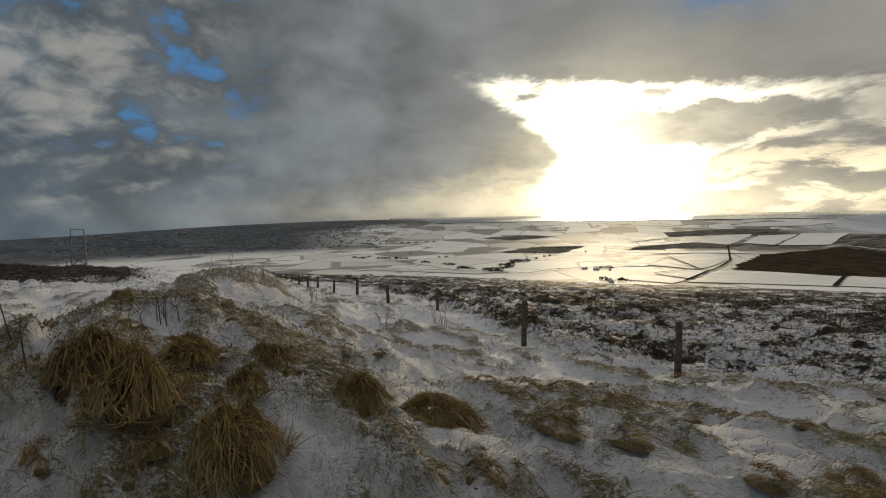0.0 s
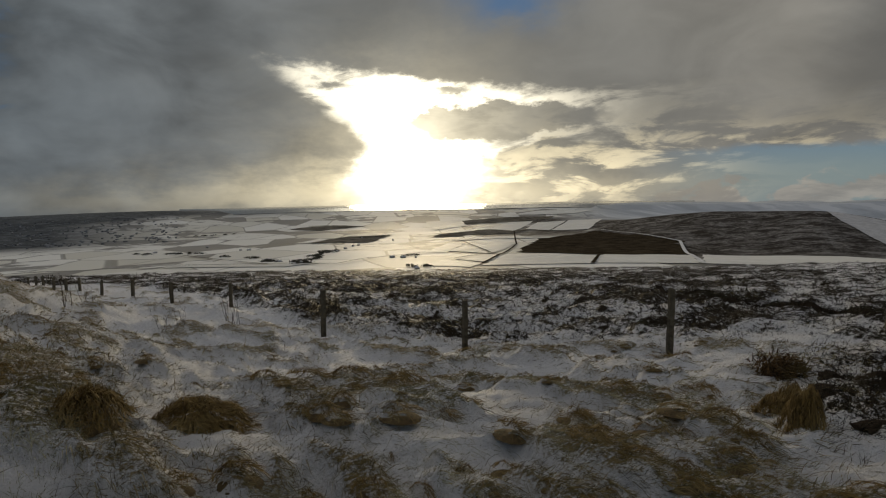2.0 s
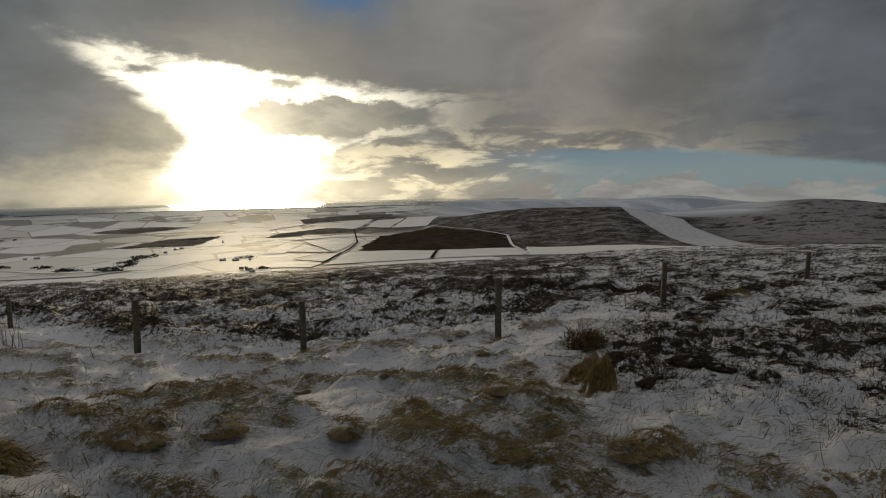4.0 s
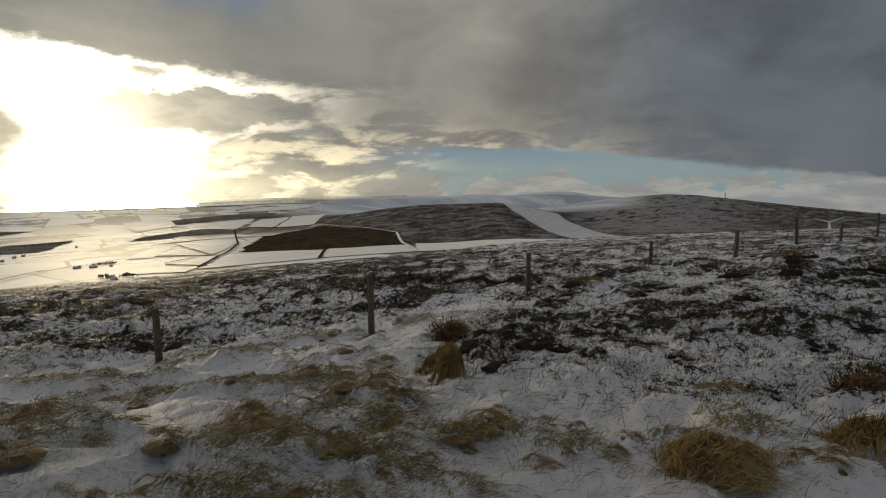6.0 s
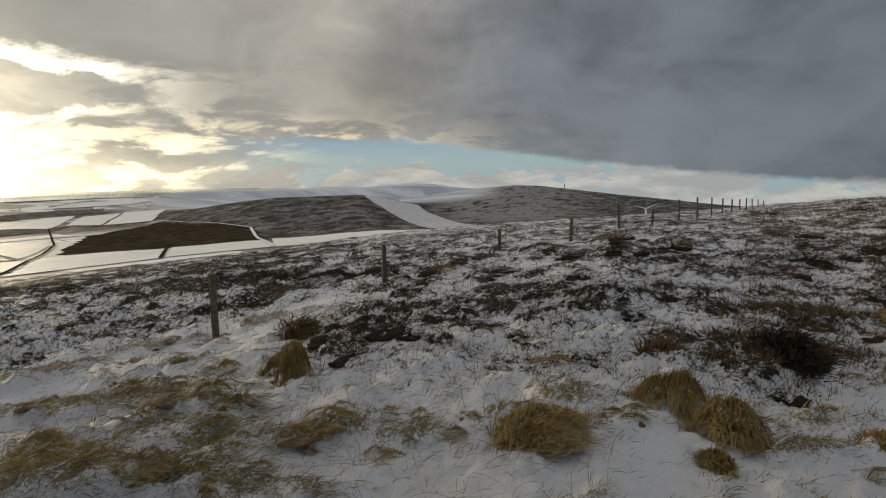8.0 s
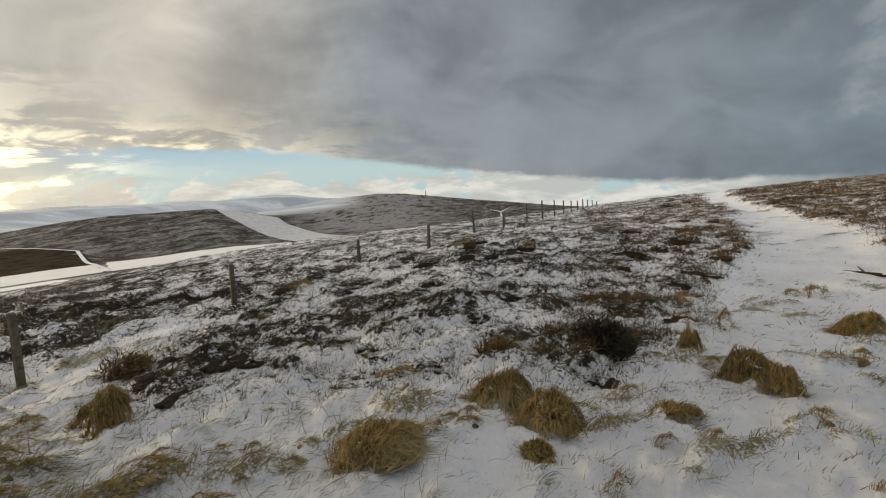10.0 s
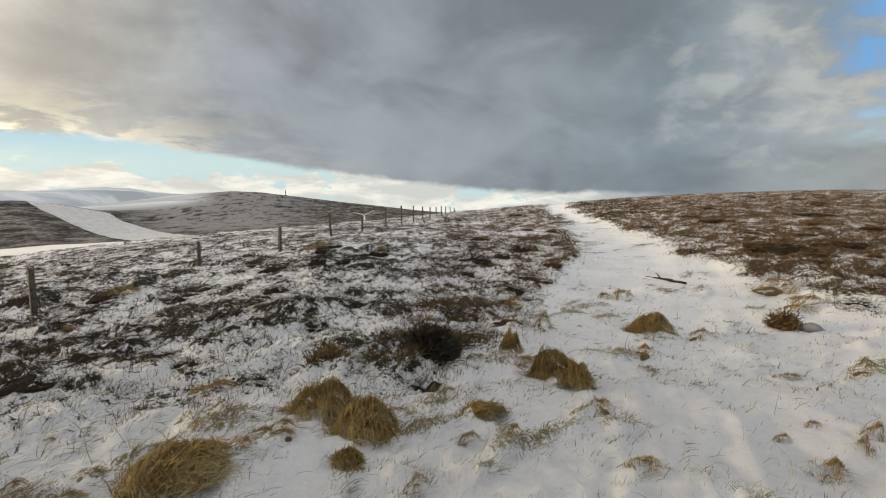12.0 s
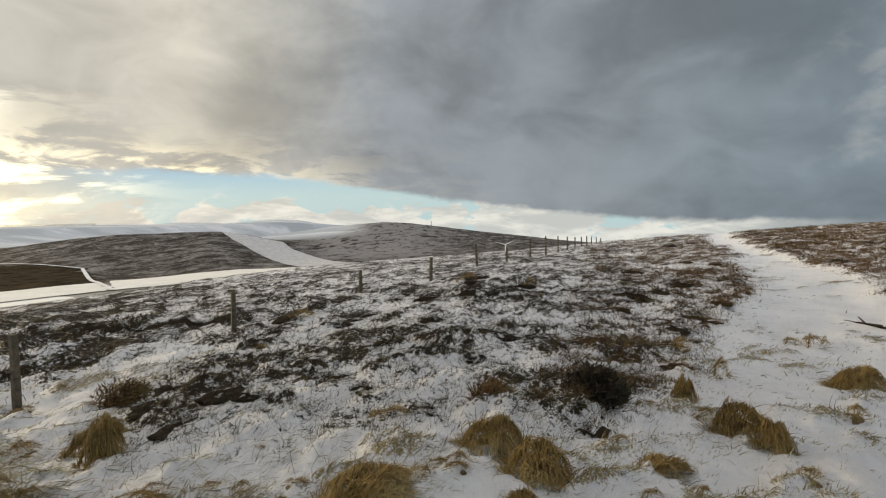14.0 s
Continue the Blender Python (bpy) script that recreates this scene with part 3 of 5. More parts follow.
def make_ground():
    rings = [0.35]
    while rings[-1] < 60:
        rings.append(rings[-1] * 1.0105 + 0.012)
    while rings[-1] < 4950:
        rings.append(rings[-1] * 1.022)
    r = np.array(rings)
    a = np.radians(np.concatenate([np.arange(-150, 52, 0.41), np.arange(52, 210, 2.5)]))
    rr, aa = np.meshgrid(r, a, indexing="ij")
    x, y = -rr * np.sin(aa), rr * np.cos(aa)
    z = ground_z(x, y)
    nr, na = x.shape
    verts = np.stack([x, y, z], -1).reshape(-1, 3)
    i, j = np.meshgrid(np.arange(nr - 1), np.arange(na), indexing="ij")
    jn = (j + 1) % na
    faces = np.stack([i * na + j, (i + 1) * na + j, (i + 1) * na + jn, i * na + jn], -1).reshape(-1, 4)
    verts = np.vstack([verts, [[0, 0, float(ground_z(0.0, 0.01))]]])
    hub = np.full(na, len(verts) - 1)
    j0 = np.arange(na)
    middle = np.stack([hub, j0, (j0 + 1) % na, hub], -1)
    me = ground_mesh(verts, faces[:, ::-1], middle[:, :3][:, ::-1])
    smooth_shade(me)
    deg = np.degrees(aa)
    deg = np.where(deg > 110, deg - 360, deg)
    heath = heath_patch(x, y, rr, deg)
    turf = turf_share(x, y) * smooth(rr, 80, 40) * (1 - 0.7 * heath_share(x, y, rr, deg))
    turf = np.maximum(turf, smooth(deg, -64, -70) * smooth(deg, -86, -77) * smooth(rr, 1500, 2100))
    farm = smooth(rr, 110, 300)
    col = np.stack([heath, turf, farm, np.ones_like(farm)], -1).reshape(-1, 4)
    col = np.vstack([col, [[0, 0, 0, 1]]])
    me.color_attributes.new("cover", "FLOAT_COLOR", "POINT").data.foreach_set("color", col.astype(np.float32).ravel())
    hill = np.maximum(smooth(deg, -35.5, -39) * smooth(rr, 1000, 1150) * smooth(rr, 3100, 2700), smooth(deg, -60, -68) * smooth(deg, -170, -140) * smooth(rr, 900, 1300) * smooth(rr, 4300, 4000))
    hill = np.maximum(hill, smooth(fbm(x * 0.0021, y * 0.0021, 4, 77), 0.50, 0.56) * smooth(rr, 1500, 2200) * smooth(rr, 3500, 2900) * smooth(deg, -24, -33))
    # how far the left-hand land takes the dark colour that stands for cloud shade
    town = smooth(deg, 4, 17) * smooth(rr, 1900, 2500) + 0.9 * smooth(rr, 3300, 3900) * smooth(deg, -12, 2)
    brown = smooth(deg, -98, -112) * smooth(rr, 9, 22)
    # where the far land takes the pale colours that hold the haze
    hazy_bay = smooth(rr, 2750, 3000) * smooth(deg, -33, -42) * smooth(deg, -74, -69)
    hill = hill * (1 - hazy_bay)
    col = np.stack([hill, np.clip(town, 0, 1), brown, hazy_bay], -1).reshape(-1, 4)
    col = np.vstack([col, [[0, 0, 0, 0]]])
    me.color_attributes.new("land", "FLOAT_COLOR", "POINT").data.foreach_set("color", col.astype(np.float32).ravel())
    me.materials.append(GROUND)
    ob = new("ground", me)
    return tagged(ob, "snow-dusted moorland hilltop falling away to farmed valley", "ground", kind="structure")


make_ground()


# ---- helpers for things ----
def part(name, bm, mat, parent, label=""):
    """Links a bmesh as one mesh object under a thing or a part."""
    me = bpy.data.meshes.new(name)
    bm.to_mesh(me)
    bm.free()
    me.materials.append(mat)
    ob = new(name, me)
    ob.parent = parent
    return tagged(ob, label) if label else ob


def tube(bm, a, b, ra, rb, sides=6):
    """A tapered stick from a to b, added to bm."""
    a, b = Vector(a), Vector(b)
    q = (b - a).to_track_quat("Z", "Y").to_matrix().to_4x4()
    m = Matrix.Translation((a + b) / 2) @ q
    bmesh.ops.create_cone(bm, cap_ends=True, segments=sides, radius1=ra, radius2=rb, depth=(b - a).length, matrix=m)


def polar(az_deg, r):
    return -r * math.sin(radians(az_deg)), r * math.cos(radians(az_deg))


# ---- fence ----
def make_post(height, thick):
    bm = bmesh.new()
    bmesh.ops.create_cube(bm, size=1.0)
    for v in bm.verts:
        top = v.co.z > 0
        k = thick * (0.94 if top else 1.0)
        v.co = Vector((v.co.x * k, v.co.y * k, height + 0.012 * (v.co.x > 0) if top else -0.25))
    bmesh.ops.subdivide_edges(bm, edges=[e for e in bm.edges if abs(e.verts[0].co.z - e.verts[1].co.z) > 0.5], cuts=4)
    for v in bm.verts:
        v.co.x += 0.008 * noise.noise(v.co * 3 + Vector((height, 0, 0)))
        v.co.y += 0.008 * noise.noise(v.co * 3 + Vector((0, height, 5)))
    bmesh.ops.bevel(bm, geom=[e for e in bm.edges], offset=thick * 0.07, segments=1, affect="EDGES")
    me = bpy.data.meshes.new("fence_post")
    bm.to_mesh(me)
    bm.free()
    me.materials.append(WOOD)
    return me


def place_posts(spots):
    for x, y, top in spots:
        z = float(ground_z(x, y))
        ob = new("fence_post", make_post(top - z, 0.10))
        ob.matrix_world = pose(x, y, z, random.uniform(-2.5, 2.5), random.uniform(-2.5, 2.5), random.uniform(0, 90))
        tagged(ob, "weathered square wooden fence post standing in snow", "fence post", "posts of the fence")


place_posts([(-12.88, 39.96, -2.68), (-11.60, 37.22, -2.33), (-10.39, 34.46, -2.10), (-9.11, 31.71, -1.87), (-7.81, 28.96, -1.66), (-6.54, 26.20, -1.35), (-5.35, 24.43, -1.35), (-3.93, 22.68, -1.14), (-2.23, 19.90, -1.01), (-0.25, 17.05, -0.79), (1.86, 11.96, -0.40), (4.36, 9.43, -0.42), (7.37, 7.01, -0.07), (11.16, 5.61, -0.01),
              (17.28, 4.60, -0.27), (19.84, 2.61, -0.08), (27.26, 1.41, -0.09), (31.73, -0.05, -0.61), (36.74, -1.57, -0.40), (41.70, -2.92, -0.50), (46.62, -4.24, -0.77), (51.54, -5.50, -1.11), (55.44, -6.65, -1.39), (58.35, -7.66, -1.55), (61.26, -8.62, -1.59), (64.16, -9.56, -1.82), (67.05, -10.55, -2.06), (69.94, -11.52, -2.37)])

# ---- far land: fields, tracks, farms, sea ----
def drape(name, outline, mat, label, category, lift=1.0, ragged=5, kind="structure", steps=7):
    """A sheet over the land inside a convex outline given in plan."""
    bm = bmesh.new()
    face = bm.faces.new([bm.verts.new((x, y, 0)) for x, y in outline])
    if face.normal.z < 0:
        face.normal_flip()
    bmesh.ops.triangulate(bm, faces=bm.faces[:])
    for _ in range(steps):
        long = [e for e in bm.edges if e.calc_length() > 28]
        if not long:
            break
        bmesh.ops.subdivide_edges(bm, edges=long, cuts=1)
        bmesh.ops.triangulate(bm, faces=[f for f in bm.faces if len(f.verts) > 3])
    for v in bm.verts:
        x, y = v.co.x * 0.02, v.co.y * 0.02
        v.co.x += ragged * (noise.noise(Vector((x, y, 1))) + 0.6 * noise.noise(Vector((x * 3, y * 3, 4))))
        v.co.y += ragged * (noise.noise(Vector((x, y, 8))) + 0.6 * noise.noise(Vector((x * 3, y * 3, 9))))
        v.co.z = float(ground_z(v.co.x, v.co.y)) + lift * (0.7 + math.hypot(v.co.x, v.co.y) / 1500)
    bm.normal_update()
    for f in bm.faces:
        f.smooth = True
        if f.normal.z < 0:
            f.normal_flip()
    me = bpy.data.meshes.new(name)
    bm.to_mesh(me)
    bm.free()
    me.materials.append(mat)
    return tagged(new(name, me), label, category, kind=kind)


def ribbon(name, line, width, mat, label, category, lift=1.8):
    """A strip of that width along a line in plan, laid on the land."""
    pts = []
    for (x0, y0), (x1, y1) in zip(line, line[1:]):
        n = max(2, int(math.hypot(x1 - x0, y1 - y0) / 30))
        pts += [(x0 + (x1 - x0) * k / n, y0 + (y1 - y0) * k / n) for k in range(n)]
    pts.append(line[-1])
    bm = bmesh.new()
    rows = []
    for k, (x, y) in enumerate(pts):
        xa, ya = pts[max(k - 1, 0)]
        xb, yb = pts[min(k + 1, len(pts) - 1)]
        d = math.hypot(xb - xa, yb - ya)
        nx, ny = -(yb - ya) / d * width / 2, (xb - xa) / d * width / 2
        z = float(ground_z(x, y)) + lift * (0.8 + math.hypot(x, y) / 1500)
        rows.append((bm.verts.new((x + nx, y + ny, z)), bm.verts.new((x - nx, y - ny, z))))
    for (a, b), (c, d) in zip(rows, rows[1:]):
        bm.faces.new((a, b, d, c))
    me = bpy.data.meshes.new(name)
    bm.to_mesh(me)
    bm.free()
    me.materials.append(mat)
    return tagged(new(name, me), label, category, kind="structure")


SNOW_FIELD = "walled farm field under smooth snow in the valley"
for outline in (
    [(1225, 1870), (1335, 1755), (1815, 2275), (1655, 2360)], [(1175, 2005), (1220, 1880), (1630, 2345), (1450, 2350)],
    [(1025, 2085), (1075, 1925), (1465, 2415), (1350, 2465)], [(635, 1575), (825, 1580), (920, 1495), (960, 1695), (730, 1685)],
    [(390, 1115), (430, 1085), (625, 1420), (595, 1475)], [(450, 1120), (505, 1005), (730, 1290), (740, 1420), (615, 1385)],
    [(365, 880), (380, 770), (490, 930), (445, 1030)], [(265, 780), (315, 695), (365, 755), (335, 830), (325, 860)],
):
    drape("field", outline, FIELD, SNOW_FIELD, "field")
for outline in (
    [(345, 720), (505, 660), (635, 790), (545, 965), (455, 865)], [(515, 665), (660, 590), (835, 770), (670, 835)],
    [(660, 585), (815, 470), (960, 400), (1290, 560), (1185, 695), (910, 810)], [(1560, 2845), (1900, 2660), (2160, 2790), (1835, 2955)],
    [(830, 2240), (1065, 2390), (1190, 2770), (970, 2770)], [(-150, 1090), (60, 920), (130, 960), (40, 1060), (-120, 1250)],
    [(-480, 900), (-330, 760), (-100, 820), (-20, 900), (-170, 1060)],
):
    drape("field", outline, FIELD, SNOW_FIELD, "field")
drape("moor", [(575, 1015), (905, 1460), (1280, 1660), (1165, 1105), (890, 820), (665, 835)], STUBBLE, "rough brown pasture between snowy fields", "moor", 0.8, 22)
drape("moor", [(180, 1775), (385, 1670), (565, 2055), (395, 2075)], PASTURE, "rough brown pasture between snowy fields", "moor", 0.8, 22)
drape("moor", [(200, 2725), (335, 2545), (620, 2740), (460, 2850)], PASTURE, "rough brown pasture between snowy fields", "moor", 0.8, 22)
drape("moor", [(640, 1790), (1020, 1840), (1180, 1960), (1010, 2060), (760, 1960)], PASTURE, "rough brown pasture between snowy fields", "moor", 0.8, 22)
drape("moor", [(1000, 2480), (1600, 2480), (1750, 2620), (1500, 2760), (1150, 2700)], PASTURE, "rough brown pasture between snowy fields", "moor", 0.8, 22)
drape("snow_slope", [(2099, 1301), (2207, 1062), (1359, 410), (1223, 521)], SLOPE, "smooth snow-covered strip on the heather hill", "field", 1.2)
ribbon("track", [(1325, 1710), (1160, 1110), (975, 920), (655, 580)], 8, TRACK, "snow-covered track along the moor's edge", "track")
ribbon("track", [(350, 735), (700, 1240), (1075, 1925)], 5, STUBBLE, "dark lane between snowy fields", "track")
ribbon("track", [(505, 655), (650, 820)], 6, STUBBLE, "dark lane between snowy fields", "track")
for line in ([(-190, 1575), (35, 980)], [(-140, 1120), (150, 905), (240, 1030)], [(390, 1115), (225, 1000)], [(625, 1420), (505, 1005)], [(510, 1000), (365, 880)], [(-420, 1200), (-140, 1120)]):
    ribbon("field_wall", line, 5, HEDGE, "dark field wall between snowy fields", "field wall", 2.2)


def make_sea():
    a = np.radians(np.arange(6, -48, -0.5))
    r = np.linspace(3700, 4940, 14)
    rr, aa = np.meshgrid(r, a, indexing="ij")
    x, y = -rr * np.sin(aa), rr * np.cos(aa)
    z = ground_z(x, y, False) + 4 + 7 * smooth(rr, 3700, 4000) - 60 * (smooth(np.degrees(aa), 0, 6) + smooth(np.degrees(aa), -36, -47)) * smooth(rr, 4900, 3500)
    nr, na = x.shape
    i, j = np.meshgrid(np.arange(nr - 1), np.arange(na - 1), indexing="ij")
    f = np.stack([i * na + j, i * na + j + 1, (i + 1) * na + j + 1, (i + 1) * na + j], -1).reshape(-1, 4)
    me = smooth_shade(mesh_from("sea", np.stack([x, y, z], -1).reshape(-1, 3), f[:, ::-1]))
    me.materials.append(SEA)
    return tagged(new("sea", me), "calm sea gleaming on the horizon", "sea", kind="structure")


make_sea()


def make_house(long, deep, tall):
    home = new("farmhouse")
    bm = bmesh.new()
    bmesh.ops.create_cube(bm, size=1.0, matrix=Matrix.Translation((0, 0, tall / 2 - 1)) @ Matrix.Diagonal((long, deep, tall + 2, 1)))
    part("wall", bm, HARL, home)
    bm = bmesh.new()
    o, e, h = 0.4, deep / 2 + 0.4, deep * 0.42
    top = [bm.verts.new((sx * (long / 2 + o), 0, tall + h)) for sx in (-1, 1)]
    low = [[bm.verts.new((sx * (long / 2 + o), sy * e, tall - 0.1)) for sx in (-1, 1)] for sy in (-1, 1)]
    bm.faces.new((low[0][0], low[0][1], top[1], top[0]))
    bm.faces.new((top[0], top[1], low[1][1], low[1][0]))
    bm.faces.new((low[0][0], top[0], low[1][0]))
    bm.faces.new((low[0][1], low[1][1], top[1]))
    bm.faces.new((low[0][1], low[0][0], low[1][0], low[1][1]))
    roof = part("roof", bm, SLATE, home, "snow-dusted slate roof")
    for sx in (-1, 1):
        bm = bmesh.new()
        bmesh.ops.create_cube(bm, size=1.0, matrix=Matrix.Translation((sx * (long / 2 - 0.6), 0, tall + h + 0.3)) @ Matrix.Diagonal((0.9, 0.7, 1.6, 1)))
        part("chimney", bm, HARL, roof)
    for k in (-0.28, 0, 0.28):
        bm = bmesh.new()
        bmesh.ops.create_cube(bm, size=1.0, matrix=Matrix.Translation((k * long, -deep / 2 - 0.02, tall * 0.5)) @ Matrix.Diagonal((1.2, 0.12, 1.5, 1)))
        part("window", bm, STEEL, home)
    return home


house = make_house(7, 4.6, 2.6)
barn = make_house(11, 5.5, 2.6)
barn.name = "barn"
homes = [(300, 1000, 0.4, 1), (322, 985, 1.2, 0), (285, 1030, 0.5, 1), (240, 728, 1.5, 1), (-15, 1605, 0.2, 0), (8, 1590, 0.3, 1), (60, 1040, 0.6, 0), (95, 985, 1.1, 0),
         (215, 1300, 0.9, 0), (262, 1440, 0.3, 0), (300, 1520, 0.7, 0), (325, 1560, 0.1, 0), (-120, 1850, 0.5, 0), (480, 1720, 0.9, 0), (-250, 1700, 0.2, 1), (420, 1950, 0.4, 0)]
for k, (x, y, turn, big) in enumerate(homes):
    m = pose(x, y, float(ground_z(x, y)), 0, 0, math.degrees(turn))
    first = barn if big else house
    words = ("long grey farm barn with a snowy roof", "barn") if big else ("grey harled farmhouse with a snow-dusted slate roof", "farmhouse")
    done = first.get("category")
    ob = copy_thing(first, m) if done else first
    ob.matrix_world = m
    tagged(ob, *words, "farm buildings in the valley")


def make_belt(seed, size):
    """A wind-bent clump of bare trees and bushes, many small clumps of twigs."""
    rnd = random.Random(seed)
    home = new("tree_clump")
    for _ in range(4):
        bm = bmesh.new()
        x, y = rnd.uniform(-size, size), rnd.uniform(-size * 0.3, size * 0.3)
        tube(bm, (x, y, -1), (x + 0.6, y, rnd.uniform(2.5, 4.5)), 0.35, 0.12, 5)
        part("trunk", bm, STALK, home)
    bm = bmesh.new()
    for _ in range(60):
        x, y = rnd.gauss(0, size * 0.5), rnd.gauss(0, size * 0.16)
        m = Matrix.Translation((x, y, rnd.uniform(1.2, 5.5) * (1 - abs(x) / size / 2.2))) @ Euler((rnd.random() * 3, rnd.random() * 3, 0)).to_matrix().to_4x4()
        bmesh.ops.create_icosphere(bm, subdivisions=1, radius=rnd.uniform(0.6, 1.6), matrix=m @ Matrix.Diagonal((1.3, 0.8, 0.6, 1)))
    for v in bm.verts:
        v.co += Vector((rnd.uniform(-0.3, 0.3), rnd.uniform(-0.3, 0.3), rnd.uniform(-0.3, 0.3)))
    part("crown", bm, HEDGE, home)
    return home


clumps = [make_belt(3, 14), make_belt(5, 20), make_belt(8, 10)]
lines = [[(-45, 1330), (5, 1245), (45, 1070), (95, 975)], [(95, 975), (155, 1205), (220, 1330)], [(265, 1010), (335, 1045)], [(-210, 2515), (-45, 2530)],
         [(-200, 1620), (-115, 1550)], [(-330, 1700), (-260, 1640)], [(250, 770), (275, 740)], [(420, 1960), (520, 2000)], [(180, 1330), (215, 1360)]]
spots = []
for line in lines:
    for (x0, y0), (x1, y1) in zip(line, line[1:]):
        n = max(2, int(math.hypot(x1 - x0, y1 - y0) / 34))
        spots += [(x0 + (x1 - x0) * k / n + random.uniform(-9, 9), y0 + (y1 - y0) * k / n + random.uniform(-9, 9)) for k in range(n + 1) if random.random() < 0.75]
for k, (x, y) in enumerate(spots):
    first = clumps[k % 3]
    m = pose(x, y, float(ground_z(x, y)), 0, 0, random.uniform(0, 180))
    ob = first if k < 3 else copy_thing(first, m)
    ob.matrix_world = m
    tagged(ob, "dark clump of bare wind-bent trees by the farms", "trees", "shelter trees in the valley")


def make_town():
    """Far roofs, too small to pick apart."""
    rnd = np.random.RandomState(4)
    verts, faces = [], []
    for _ in range(520):
        a, r = rnd.uniform(6, 38), rnd.uniform(2300, 3700)
        x, y = polar(a, r)
        z = float(ground_z(x, y))
        l, w, h = rnd.uniform(3, 7), rnd.uniform(2, 3.5), rnd.uniform(1.5, 3)
        k = len(verts)
        t = rnd.uniform(0, 3)
        for px, py, pz in ((-l, -w, -2), (l, -w, -2), (l, w, -2), (-l, w, -2), (-l, -w, h), (l, -w, h), (l, w, h), (-l, w, h), (-l, 0, h + 3), (l, 0, h + 3)):
            verts.append((x + px * math.cos(t) - py * math.sin(t), y + px * math.sin(t) + py * math.cos(t), z + pz))
        faces += [(k, k + 1, k + 5, k + 4), (k + 2, k + 3, k + 7, k + 6), (k + 4, k + 5, k + 9, k + 8), (k + 6, k + 7, k + 8, k + 9), (k + 1, k + 2, k + 6, k + 5), (k + 3, k, k + 4, k + 7)]
    me = mesh_from("town", np.array(verts), np.array(faces))
    me.materials.append(SHADED_ROOFS)
    tagged(new("town", me), "scattered roofs of a distant town, cloud shade put into their colour", "town", kind="stuff")


make_town()


# ---- masts and turbine ----
def make_lattice_tower(x, y, top):
    z = float(ground_z(x, y)) - 0.4
    home = new("lattice_tower")
    home.matrix_world = pose(x, y, z, 0, 0, 35.7)
    high, w0, w1 = top - z, 0.78, 0.66
    at = lambda k, f: Vector(((w0 + (w1 - w0) * f) * (1 if k in (0, 3) else -1), (w0 + (w1 - w0) * f) * (1 if k < 2 else -1), high * f))
    for k in range(4):
        bm = bmesh.new()
        tube(bm, at(k, 0), at(k, 1), 0.10, 0.08)
        part("leg", bm, STEEL, home)
    levels = 6
    for f in range(levels):
        bm = bmesh.new()
        for k in range(4):
            tube(bm, at(k, f / levels), at((k + 1) % 4, (f + 1) / levels), 0.05, 0.05, 5)
            tube(bm, at((k + 1) % 4, f / levels), at(k, (f + 1) / levels), 0.05, 0.05, 5)
            tube(bm, at(k, (f + 1) / levels), at((k + 1) % 4, (f + 1) / levels), 0.06, 0.06, 5)
        part("brace", bm, STEEL, home)
    for f, side in ((0.5, -1), (0.78, 1), (0.92, -1)):
        bm = bmesh.new()
        tube(bm, (side * 0.7, 0, high * f), (side * 1.25, 0, high * f), 0.05, 0.05)
        tube(bm, (side * 1.2, 0, high * f - 0.5), (side * 1.2, 0, high * f + 0.5), 0.06, 0.06)
        part("antenna", bm, STEEL, home)
    bm = bmesh.new()
    for k in range(4):
        tube(bm, at(k, 1), at(k, 1) + Vector((0, 0, 0.8)), 0.04, 0.04, 5)
        tube(bm, at(k, 1) + Vector((0, 0, 0.8)), at((k + 1) % 4, 1) + Vector((0, 0, 0.8)), 0.04, 0.04, 5)
    part("railing", bm, STEEL, home)
    for f in (0.42, 0.16):
        bm = bmesh.new()
        rings = []
        for k in range(5):
            rad, d = 0.62 * k / 4, 0.28 * (k / 4) ** 2
            rings.append([bm.verts.new((1.0 + rad * math.cos(q * math.tau / 16), -1.05 - d, high * f + rad * math.sin(q * math.tau / 16))) for q in range(16)])
        for a, b in zip(rings[1:], rings[2:]):
            for q in range(16):
                bm.faces.new((a[q], a[(q + 1) % 16], b[(q + 1) % 16], b[q]))
        bm.faces.new(rings[1])
        bmesh.ops.create_cone(bm, cap_ends=True, segments=16, radius1=0.64, radius2=0.64, depth=0.35, matrix=Matrix.Translation((1.0, -0.85, high * f)) @ Matrix.Rotation(math.pi / 2, 4, "X"))
        bmesh.ops.delete(bm, geom=rings[0], context="VERTS")
        part("dish", bm, WHITE, home, "white drum dish antenna")
    tagged(home, "grey steel lattice tower with two white dishes", "tower")


def make_far_mast(x, y, high):
    home = new("radio_mast")
    home.matrix_world = pose(x, y, float(ground_z(x, y)) - 1)
    bm = bmesh.new()
    tube(bm, (0, 0, 0), (0, 0, high), 2.4, 1.2, 6)
    part("mast", bm, STEEL, home)
    bm = bmesh.new()
    tube(bm, (0, 0, high * 0.5), (0, 0, high * 0.62), 3.4, 3.4, 8)
    part("antenna", bm, STEEL, home)
    bm = bmesh.new()
    bmesh.ops.create_cube(bm, size=1.0, matrix=Matrix.Translation((8, 0, 2)) @ Matrix.Diagonal((12, 8, 6, 1)))
    part("hut", bm, HARL, home)
    tagged(home, "tall slender radio mast on a far hilltop", "mast")


